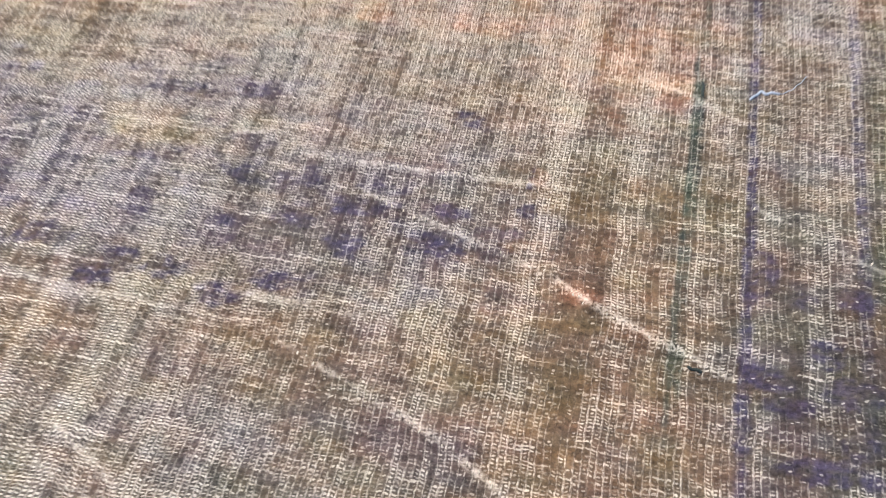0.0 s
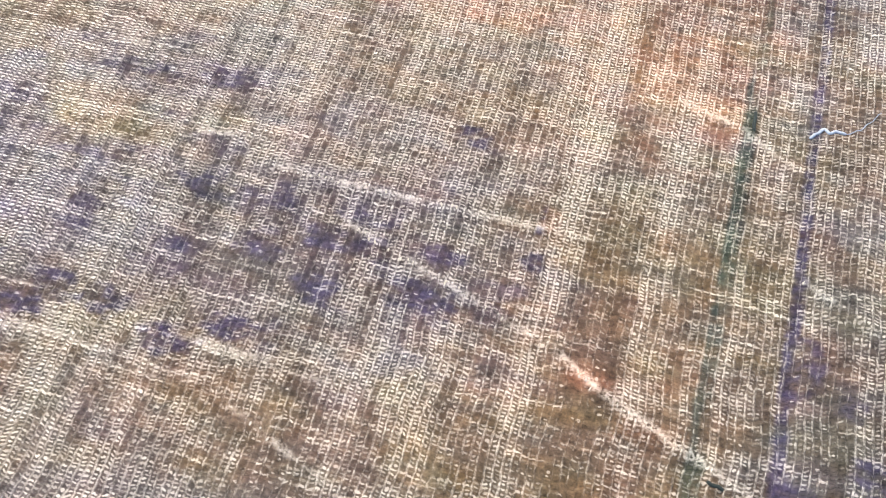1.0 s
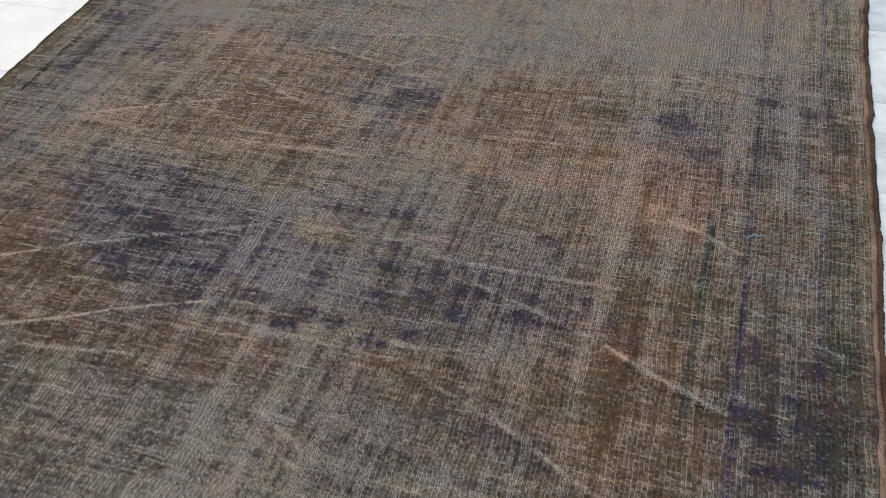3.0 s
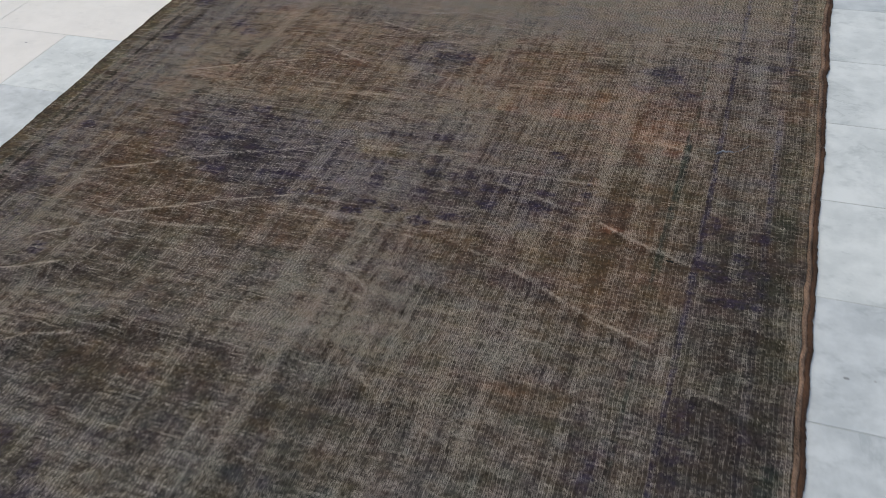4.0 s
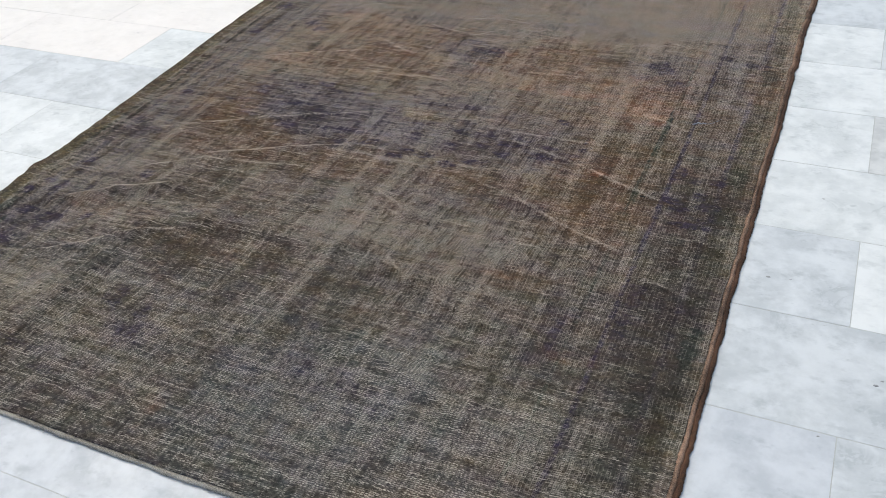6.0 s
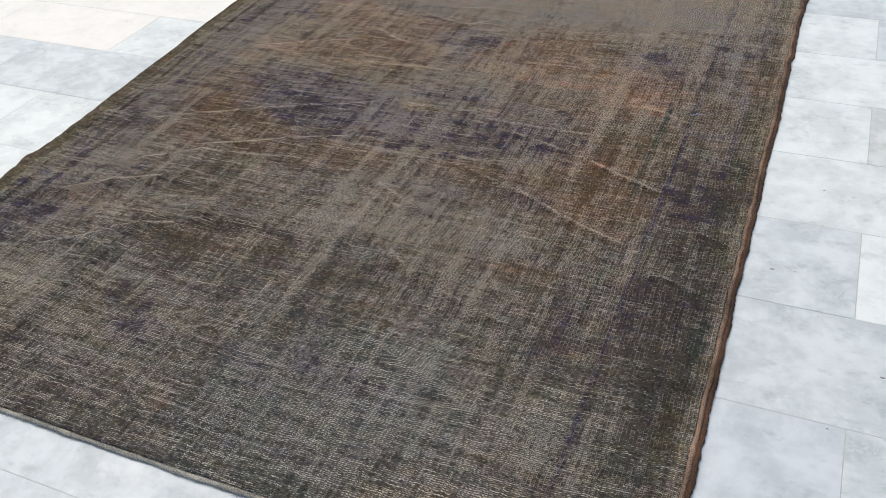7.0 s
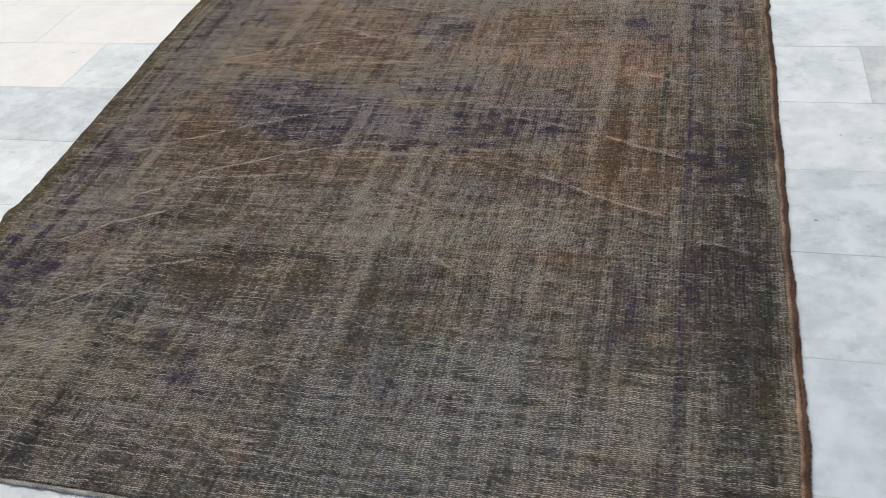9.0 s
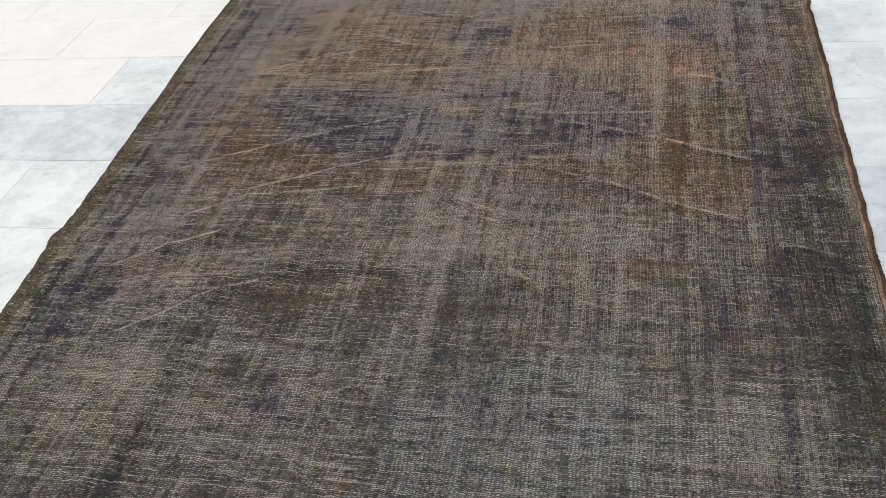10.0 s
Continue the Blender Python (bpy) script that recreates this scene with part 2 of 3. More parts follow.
def along(x, y, x0, y0, x1, y1):
    """Distance from a stretch of line, its side, and how far along (0 to 1)."""
    dx, dy = x1 - x0, y1 - y0
    n = math.hypot(dx, dy)
    t = ((x - x0) * dx + (y - y0) * dy) / (n * n)
    side = ((x - x0) * dy - (y - y0) * dx) / n
    over = np.maximum(np.maximum(-t, t - 1), 0) * n
    return np.sqrt(side ** 2 + over ** 2), side, t


# ---- the floor ----
def finish(name, bm, mat, parent=None, label="", smooth=False):
    me = bpy.data.meshes.new(name)
    bm.to_mesh(me)
    bm.free()
    me.materials.append(mat)
    if smooth:
        me.polygons.foreach_set("use_smooth", np.ones(len(me.polygons), bool))
    ob = new(name, me)
    ob.parent = parent
    return tagged(ob, label)


def sheet(name, pts, quads, mat, parent=None, label="", smooth=True):
    me = bpy.data.meshes.new(name)
    me.from_pydata(pts, [], quads)
    me.materials.append(mat)
    if smooth:
        me.polygons.foreach_set("use_smooth", np.ones(len(me.polygons), bool))
    ob = new(name, me)
    ob.parent = parent
    return tagged(ob, label)


TILE_X, TILE_Y, TILE_L, TILE_W = 1.20, 0.49, 0.60, 0.30


def tile_mesh(name, mat):
    """One slab of marble with a small worn arris, its middle at the origin, its top at z = 0."""
    bm = bmesh.new()
    bmesh.ops.create_cube(bm, size=1, matrix=Matrix.Translation((0, 0, -0.009)) @ Matrix.Diagonal((TILE_L - 0.0016, TILE_W - 0.0016, 0.018, 1)))
    top = [e for e in bm.edges if all(v.co.z > -0.001 for v in e.verts)]
    bmesh.ops.bevel(bm, geom=top, offset=0.0003, segments=1, affect="EDGES")
    me = bpy.data.meshes.new(name)
    bm.to_mesh(me)
    bm.free()
    me.materials.append(mat)
    return me


def build_floor():
    bm = bmesh.new()
    bmesh.ops.create_grid(bm, x_segments=2, y_segments=2, size=1, matrix=Matrix.Translation((0, 0, -0.0005)) @ Matrix.Diagonal((600, 600, 1, 1)))
    ground = finish("floor", bm, GROUT)
    tagged(ground, "pale cement bed of an open marble-tiled terrace floor", "floor", kind="structure")
    kinds = [tile_mesh("tile", MARBLE), tile_mesh("tile", MARBLE_MID), tile_mesh("tile", MARBLE_GREY), tile_mesh("tile", MARBLE_WARM_LIT), tile_mesh("tile", MARBLE_BLUE_DIM)]
    rng = random.Random(5)
    # courses whose tone is plain to see, stone and painted light falloff together: (row, column): kind
    seen = {(3, 0): 2, (1, -1): 1, (-1, -1): 4, (0, -1): 1, (0, 0): 1, (1, 0): 0, (2, -1): 0, (2, 0): 0, (3, -1): 0, (4, -1): 0, (4, 0): 0, (5, -1): 0, (5, 0): 1,
            (-1, 0): 1, (-2, 0): 1, (2, -5): 1, (2, -4): 1, (3, -5): 3, (3, -4): 0, (3, -6): 3, (3, -7): 3, (4, -6): 3, (5, -5): 3, (5, -6): 3, (6, -5): 3, (6, -6): 3, (2, -6): 1, (1, -6): 0, (5, -4): 3, (6, -4): 3, (4, -7): 3, (1, -5): 0, (1, -4): 0, (4, -5): 3, (4, -4): 3, (-2, -1): 4, (-2, -2): 1, (-2, -3): 4, (-2, -4): 4, (-3, -3): 4, (-3, -2): 4}
    for r in range(-6, 12):
        for c in range(-7, 5):
            x = TILE_X + TILE_L * (c + 0.5) + (0.5 * TILE_L if r % 2 == 0 else 0)
            y = TILE_Y + TILE_W * (r + 0.5)
            k = seen.get((r, c), rng.choice((0, 0, 0, 1, 1, 2)))
            tile = new("tile", kinds[k])
            tile.parent = ground
            tile.matrix_basis = pose(x, y, rng.uniform(-0.0003, 0.0003), 0, 0, 180 if rng.random() < 0.5 else 0)
    # dark pits in the stone
    for px, py, size in ((1.030, 0.900, 0.0045), (1.075, 0.905, 0.0020), (1.255, 0.640, 0.0040), (1.265, 0.655, 0.0025), (1.170, 0.480, 0.0022), (1.110, 1.240, 0.0025), (1.300, 0.975, 0.0040), (-1.420, 1.330, 0.0040), (-1.300, 1.620, 0.0035)):
        bm = bmesh.new()
        bmesh.ops.create_cone(bm, cap_ends=True, segments=9, radius1=size, radius2=size * 0.7, depth=0.0006, matrix=Matrix.Translation((px, py, 0.0003)) @ Matrix.Diagonal((1.3, 0.7, 1, 1)))
        finish("pit", bm, PIT, ground)
    # the courses further out
    pts, quads = [], []
    for r in range(-30, 40):
        for c in range(-18, 16):
            if -6 <= r < 12 and -7 <= c < 5:
                continue
            x = TILE_X + TILE_L * c + (0.5 * TILE_L if r % 2 == 0 else 0)
            y = TILE_Y + TILE_W * r
            n = len(pts)
            x0, x1, y0, y1 = x + 0.0008, x + TILE_L - 0.0008, y + 0.0008, y + TILE_W - 0.0008
            pts += [(x0, y0, 0), (x1, y0, 0), (x1, y1, 0), (x0, y1, 0), (x0, y0, -0.018), (x1, y0, -0.018), (x1, y1, -0.018), (x0, y1, -0.018)]
            quads += [tuple(n + k for k in q) for q in ((0, 1, 2, 3), (0, 4, 5, 1), (1, 5, 6, 2), (2, 6, 7, 3), (3, 7, 4, 0))]
    far = sheet("outer_tiles", pts, quads, MARBLE_MID, ground, smooth=False)
    tagged(far, kind="stuff")


# ---- the rug ----
LENGTH, KNOT, ROW = 3.02, 0.0074, 0.0040
LEFT_Y = [0.0, 0.25, 0.47, 0.63, 0.71, 0.735, 0.757, 0.79, 0.84, 1.05, 1.34, 1.51, 1.65, 1.83, 2.04, 3.1]
LEFT_X = [-0.912, -0.915, -0.925, -0.935, -0.943, -0.951, -0.953, -0.940, -0.941, -0.949, -0.966, -0.976, -0.984, -0.993, -0.996, -1.0]
TOP = 0.0075


def left_edge(y):
    return np.interp(y, LEFT_Y, LEFT_X) + 0.006 * (clouds(y, y * 0, 0.11, 1.0, 71) - 0.5)


def right_edge(y):
    return 0.973 + 0.010 * (clouds(y, y * 0, 0.16, 1.0, 81) - 0.5) + 0.006 * (clouds(y, y * 0, 0.05, 1.0, 83, 1) - 0.5)


def near_end(x):
    return 0.002 + 0.008 * (clouds(x, x * 0, 0.30, 1.0, 91) - 0.5)


# Creases: stretches of line along which the pile has broken and bare knots stand up: x0, y0, x1, y1, height
CREASES_FAR = [
    (-0.550, 1.620, -0.700, 1.555, 4), (-0.548, 1.625, -0.368, 1.696, 2), (-0.440, 1.183, -0.314, 1.236, 4), (-0.314, 1.236, -0.101, 1.328, 3),
    (-0.292, 1.746, -0.200, 1.706, 3), (-0.377, 1.791, -0.296, 1.755, 2), (-0.248, 1.946, -0.060, 1.894, 3), (-0.060, 1.894, 0.007, 1.961, 3),
    (0.574, 1.996, 0.687, 1.958, 3), (0.687, 1.958, 0.814, 1.936, 3), (0.610, 1.508, 0.675, 1.489, 3), (0.675, 1.489, 0.745, 1.448, 2),
    (0.705, 2.105, 0.806, 2.103, 2), (0.673, 2.035, 0.773, 2.024, 2), (-0.156, 2.021, -0.019, 2.047, 2), (-0.019, 2.047, 0.093, 2.033, 2),
    (0.326, 2.171, 0.441, 2.156, 1), (0.223, 1.684, 0.371, 1.697, 1), (0.361, 1.755, 0.508, 1.767, 1)]
CREASES_MID = [
    (-0.440, 1.183, -0.614, 1.104, 4), (-0.614, 1.104, -0.738, 1.042, 3), (-0.117, 1.118, -0.274, 1.056, 3), (-0.274, 1.056, -0.492, 0.958, 3),
    (0.217, 1.316, 0.323, 1.315, 3), (0.323, 1.315, 0.421, 1.316, 3), (0.421, 1.316, 0.510, 1.317, 2), (0.510, 1.317, 0.589, 1.316, 1),
    (0.304, 1.275, 0.406, 1.240, 2), (0.406, 1.240, 0.476, 1.216, 3), (0.476, 1.216, 0.542, 1.195, 3), (0.542, 1.195, 0.591, 1.163, 4), (0.591, 1.163, 0.674, 1.130, 4), (0.674, 1.130, 0.748, 1.101, 4),
    (0.267, 1.063, 0.354, 1.027, 3), (0.354, 1.027, 0.409, 1.006, 3), (0.409, 1.006, 0.462, 0.985, 3), (0.462, 0.985, 0.577, 0.919, 4), (0.577, 0.919, 0.732, 0.863, 4), (0.755, 1.324, 0.817, 1.296, 3), (0.824, 1.288, 0.911, 1.254, 4),
    (0.117, 1.336, 0.191, 1.346, 2), (-0.192, 0.977, -0.483, 0.935, 2), (-0.483, 0.935, -0.620, 0.849, 3)]
CREASES_NEAR = [
    (-0.485, 0.783, -0.607, 0.719, 7), (-0.607, 0.719, -0.716, 0.640, 7), (-0.311, 0.625, -0.404, 0.583, 5), (-0.404, 0.583, -0.463, 0.543, 7),
    (-0.463, 0.543, -0.612, 0.437, 8), (-0.612, 0.437, -0.733, 0.403, 4), (-0.042, 0.335, -0.102, 0.300, 4), (-0.102, 0.300, -0.166, 0.284, 3),
    (-0.098, 0.365, -0.165, 0.316, 4), (-0.102, 0.300, -0.008, 0.209, 3), (-0.105, 0.137, -0.018, 0.099, 3), (0.060, 0.930, 0.197, 0.855, 4),
    (0.043, 0.892, 0.173, 0.844, 3), (0.859, 0.968, 0.937, 0.936, 4), (0.761, 0.798, 0.901, 0.759, 4), (0.255, 0.422, 0.473, 0.336, 3),
    (0.473, 0.336, 0.663, 0.249, 4), (0.221, 0.681, 0.301, 0.615, 4), (0.301, 0.615, 0.552, 0.533, 3)]

# Dyed patches: x, y, half width, half length, strength
PLUM_WIDE = [
    (-0.27, 1.26, 0.25, 0.14, 0.88), (0.25, 1.22, 0.26, 0.12, 0.55), (-0.42, 1.38, 0.20, 0.07, 0.50), (0.05, 1.41, 0.16, 0.05, 0.50), (-0.03, 1.80, 0.12, 0.08, 0.55),
    (0.83, 1.10, 0.09, 0.12, 0.10), (0.82, 0.68, 0.13, 0.14, 0.20), (-0.80, 1.00, 0.07, 0.34, 0.22), (-0.82, 1.85, 0.08, 0.22, 0.25), (0.80, 1.92, 0.11, 0.14, 0.40),
    (0.25, 0.28, 0.20, 0.06, 0.35), (-0.76, 0.55, 0.10, 0.13, 0.45), (-0.19, 0.27, 0.06, 0.05, 0.45), (0.60, 1.78, 0.08, 0.10, 0.45), (0.30, 2.05, 0.22, 0.04, 0.35), (0.66, 0.56, 0.05, 0.10, 0.40)]
PLUM_SPOTS_A = [
    (0.017, 1.404, 0.045, 0.014, 0.8), (0.124, 1.416, 0.035, 0.016, 0.8), (0.406, 1.407, 0.026, 0.014, 1.0), (0.170, 1.275, 0.050, 0.012, 0.8), (0.237, 1.283, 0.035, 0.010, 0.8),
    (0.311, 1.250, 0.036, 0.015, 0.95), (0.307, 1.194, 0.022, 0.014, 1.0), (0.397, 1.213, 0.027, 0.017, 1.0), (0.436, 1.208, 0.010, 0.012, 0.9), (0.416, 1.256, 0.018, 0.014, 0.9),
    (0.324, 1.281, 0.036, 0.008, 0.7), (0.150, 1.204, 0.026, 0.010, 0.85), (0.230, 1.222, 0.026, 0.012, 0.85), (0.034, 1.224, 0.018, 0.009, 0.7), (0.099, 1.128, 0.027, 0.016, 1.0),
    (0.024, 1.104, 0.024, 0.016, 1.0), (0.242, 1.133, 0.022, 0.013, 1.0), (0.183, 1.105, 0.028, 0.018, 1.0), (0.503, 1.326, 0.005, 0.017, 1.0), (0.505, 1.280, 0.011, 0.012, 0.8)]
PLUM_SPOTS_B = [
    (-0.683, 1.852, 0.030, 0.022, 1.0), (-0.877, 1.975, 0.026, 0.030, 0.9), (-0.446, 1.399, 0.040, 0.018, 0.8), (-0.372, 1.430, 0.030, 0.015, 0.8), (-0.296, 1.260, 0.060, 0.020, 0.8),
    (-0.366, 1.168, 0.040, 0.020, 0.8), (-0.154, 1.190, 0.045, 0.018, 0.8), (-0.162, 1.131, 0.045, 0.018, 0.9), (-0.067, 1.152, 0.030, 0.020, 0.8), (0.588, 1.810, 0.045, 0.035, 0.9),
    (0.645, 1.720, 0.028, 0.022, 0.8), (0.768, 1.933, 0.028, 0.016, 1.0), (0.865, 1.901, 0.040, 0.020, 0.8), (0.023, 1.789, 0.055, 0.025, 0.9), (-0.050, 1.850, 0.050, 0.020, 0.7),
    (-0.850, 1.730, 0.025, 0.020, 0.9), (-0.620, 1.810, 0.030, 0.020, 0.7), (0.058, 1.128, 0.030, 0.014, 0.8), (-0.410, 1.293, 0.050, 0.020, 0.6)]
PLUM_SPOTS_C = [
    (-0.779, 0.670, 0.018, 0.040, 1.0), (-0.799, 0.569, 0.030, 0.018, 1.0), (-0.703, 0.556, 0.034, 0.020, 1.0), (-0.756, 0.444, 0.040, 0.020, 1.0), (-0.740, 0.345, 0.045, 0.020, 0.6),
    (-0.605, 0.590, 0.012, 0.022, 0.9), (-0.190, 0.272, 0.030, 0.022, 0.9), (0.354, 0.293, 0.055, 0.015, 0.7), (0.224, 0.300, 0.030, 0.022, 0.5), (0.427, 0.250, 0.040, 0.015, 0.45),
    (0.659, 0.572, 0.012, 0.050, 0.8), (0.781, 0.740, 0.016, 0.045, 0.8), (0.779, 0.626, 0.014, 0.045, 0.8), (0.785, 1.110, 0.030, 0.012, 0.9), (0.860, 1.111, 0.030, 0.018, 0.9),
    (0.770, 1.232, 0.018, 0.028, 0.8), (0.829, 1.021, 0.050, 0.012, 0.9), (-0.585, 0.806, 0.018, 0.020, 0.9), (-0.751, 0.892, 0.035, 0.020, 0.7), (-0.743, 1.016, 0.035, 0.020, 0.7)]
PLUM_SPOTS_D = [
    (0.757, 1.100, 0.008, 0.080, 0.9), (0.757, 1.300, 0.006, 0.090, 0.7), (0.800, 1.085, 0.030, 0.012, 0.9), (0.838, 1.150, 0.020, 0.016, 0.9), (0.872, 1.060, 0.020, 0.018, 0.8), (0.812, 1.210, 0.016, 0.012, 0.7), (0.866, 1.215, 0.020, 0.014, 0.8),
    (-0.860, 0.640, 0.016, 0.018, 1.0), (-0.835, 0.700, 0.020, 0.014, 0.9), (-0.850, 0.520, 0.018, 0.014, 0.9), (-0.800, 0.815, 0.012, 0.030, 1.0), (-0.690, 0.690, 0.010, 0.026, 0.9), (-0.840, 1.180, 0.016, 0.020, 0.8), (-0.790, 1.260, 0.020, 0.016, 0.8), (-0.820, 1.060, 0.018, 0.016, 0.8), (-0.300, 0.360, 0.030, 0.040, 0.7), (-0.210, 0.330, 0.016, 0.030, 0.9), (-0.420, 0.160, 0.060, 0.012, 0.6), (-0.290, 0.120, 0.050, 0.012, 0.6)]
GOLD = [
    (-0.47, 1.06, 0.22, 0.12, 0.6), (-0.62, 1.25, 0.12, 0.16, 0.7), (-0.35, 1.60, 0.30, 0.12, 0.8), (-0.30, 1.82, 0.34, 0.12, 0.8), (0.56, 1.20, 0.14, 0.14, 0.7), (0.60, 1.00, 0.14, 0.12, 0.7),
    (0.27, 1.75, 0.22, 0.13, 0.8), (0.30, 1.90, 0.16, 0.06, 0.6), (0.15, 1.62, 0.16, 0.06, 0.7), (-0.10, 1.02, 0.16, 0.06, 0.6), (0.30, 1.05, 0.16, 0.06, 0.5), (0.90, 1.80, 0.05, 0.14, 0.7),
    (-0.24, 0.58, 0.22, 0.05, 0.25), (0.49, 0.71, 0.14, 0.04, 0.4), (-0.52, 1.90, 0.12, 0.12, 0.5), (0.45, 1.50, 0.22, 0.10, 0.4)]
RUST = [
    (0.512, 1.329, 0.013, 0.014, 1.0), (0.633, 1.552, 0.050, 0.050, 0.75), (0.660, 1.490, 0.030, 0.040, 0.85), (0.593, 1.534, 0.045, 0.040, 0.6), (0.580, 1.176, 0.020, 0.014, 0.7), (0.238, 1.581, 0.035, 0.018, 0.9),
    (0.396, 1.583, 0.045, 0.022, 0.7), (0.300, 1.580, 0.120, 0.020, 0.4), (0.109, 1.796, 0.022, 0.025, 0.9), (-0.680, 1.486, 0.055, 0.040, 0.65), (-0.530, 1.960, 0.100, 0.040, 0.4), (-0.600, 1.580, 0.100, 0.050, 0.4),
    (0.494, 0.713, 0.050, 0.014, 0.5), (0.716, 0.510, 0.060, 0.020, 0.22), (0.737, 2.371, 0.050, 0.060, 0.6), (-0.020, 0.120, 0.045, 0.025, 0.35), (-0.620, 0.640, 0.100, 0.040, 0.4), (0.690, 1.930, 0.030, 0.030, 0.5), (0.600, 1.610, 0.130, 0.160, 0.50), (0.400, 1.640, 0.220, 0.080, 0.40)]
TEAL = [
    (0.690, 1.495, 0.005, 0.035, 0.9), (0.684, 1.420, 0.0045, 0.150, 0.95), (0.682, 1.150, 0.0045, 0.140, 0.75), (-0.820, 0.475, 0.010, 0.050, 0.9), (-0.865, 0.560, 0.016, 0.050, 0.8), (0.904, 1.257, 0.030, 0.040, 0.5),
    (0.920, 0.620, 0.020, 0.060, 0.7), (0.910, 1.830, 0.030, 0.060, 0.6), (-0.572, 1.670, 0.014, 0.045, 0.6), (0.280, 0.424, 0.020, 0.016, 0.5), (0.449, 0.423, 0.025, 0.016, 0.5), (-0.890, 1.060, 0.012, 0.200, 0.5)]
# Pale worn streaks that follow the warp: x, y0, y1, half width, strength
STREAKS = [
    (0.535, 0.95, 2.30, 0.020, 0.26), (0.500, 1.45, 2.00, 0.012, 0.14), (0.080, 0.50, 1.68, 0.018, 0.13), (0.000, 0.90, 1.62, 0.016, 0.13), (0.125, 1.10, 1.66, 0.012, 0.10), (0.385, 0.50, 1.32, 0.012, 0.12),
    (0.445, 0.98, 1.35, 0.020, 0.16), (-0.540, 1.68, 2.05, 0.018, 0.24), (-0.390, 1.66, 1.95, 0.014, 0.16), (-0.660, 0.98, 1.24, 0.014, 0.22), (0.630, 1.00, 2.15, 0.020, 0.10), (0.713, 1.70, 2.30, 0.018, 0.15),
    (0.811, 1.60, 2.50, 0.016, 0.18), (-0.760, 1.84, 2.05, 0.014, 0.16), (0.190, 0.80, 1.55, 0.020, 0.10), (0.020, 0.30, 0.90, 0.030, 0.10), (-0.130, 0.55, 1.00, 0.035, 0.08), (0.860, 1.30, 2.00, 0.012, 0.10)]
# Worn or kept areas; the dark band at y 0.5 to 0.57 paints fold shade, the pale far end grazing sheen: x, y, half
# width, half length, amount
AREAS = [
    (0.20, 1.17, 0.40, 0.17, 0.10), (0.00, 2.10, 0.60, 0.10, 0.26), (0.55, 2.15, 0.40, 0.22, 0.20), (-0.88, 1.95, 0.20, 0.14, 0.16), (-0.60, 1.60, 0.16, 0.07, 0.18), (-0.20, 0.56, 0.30, 0.07, -0.22),
    (0.17, 0.57, 0.24, 0.06, -0.14), (0.80, 0.60, 0.16, 0.16, -0.12), (-0.30, 1.70, 0.26, 0.10, -0.10), (0.10, 0.20, 0.50, 0.14, 0.10), (0.55, 1.03, 0.08, 0.10, -0.10), (0.62, 1.25, 0.10, 0.08, -0.08),
    (0.27, 1.80, 0.16, 0.06, -0.12), (-0.15, 0.86, 0.20, 0.05, 0.12), (-0.55, 0.72, 0.22, 0.06, 0.08), (0.91, 1.20, 0.05, 0.50, -0.12), (-0.90, 1.20, 0.06, 0.60, -0.10), (-0.32, 1.24, 0.20, 0.10, -0.10), (0.06, 0.75, 0.20, 0.05, 0.12)]
AREAS_MORE = [(-0.60, 0.36, 0.16, 0.10, -0.16), (-0.68, 0.12, 0.28, 0.15, -0.20), (-0.20, 0.10, 0.30, 0.08, -0.10), (0.88, 0.70, 0.08, 0.50, -0.16), (0.85, 1.13, 0.14, 0.14, -0.10), (0.85, 0.50, 0.16, 0.28, -0.14), (0.10, 1.05, 0.22, 0.08, -0.10), (0.45, 1.60, 0.30, 0.16, 0.10), (0.00, 1.75, 0.60, 0.16, 0.05), (0.30, 1.24, 0.24, 0.08, -0.06),
              (0.62, 1.48, 0.10, 0.12, 0.08), (-0.45, 1.25, 0.25, 0.15, -0.05), (-0.10, 0.68, 0.30, 0.05, 0.04), (0.00, 0.50, 0.90, 0.07, -0.10), (0.20, 1.22, 0.35, 0.14, -0.08), (-0.75, 1.60, 0.14, 0.20, 0.06), (0.55, 1.85, 0.30, 0.20, 0.06)]

# How much paler or darker the rug is than the rest, square by square: across from side to side, then from the near end
# on
PALENESS = np.array([
    (0.06, 0.10, 0.01, -0.18, -0.08, -0.02, 0.05, 0.02),
    (0.07, 0.15, 0.06, -0.08, -0.04, -0.04, 0.08, -0.08),
    (0.05, 0.06, 0.10, -0.02, -0.20, 0.02, 0.02, -0.15),
    (0.01, -0.02, -0.02, -0.15, 0.18, 0.03, -0.11, -0.07),
    (0.05, 0.07, -0.01, -0.07, 0.15, 0.14, -0.08, -0.05),
    (0.08, 0.09, -0.18, -0.11, -0.05, -0.25, -0.20, -0.12),
    (0.09, 0.08, -0.13, 0.18, -0.06, -0.20, -0.20, -0.15),
    (0.13, 0.16, 0.02, 0.25, -0.15, 0.07, -0.20, -0.15),
    (0.12, 0.16, 0.01, 0.11, 0.12, -0.14, -0.15, -0.07),
    (0.11, 0.12, 0.01, 0.02, 0.02, -0.10, -0.18, -0.15),
    (0.10, 0.12, 0.10, 0.11, 0.17, 0.04, -0.09, -0.07),
    (0.08, 0.10, 0.16, 0.19, 0.35, 0.29, 0.19, 0.06)])


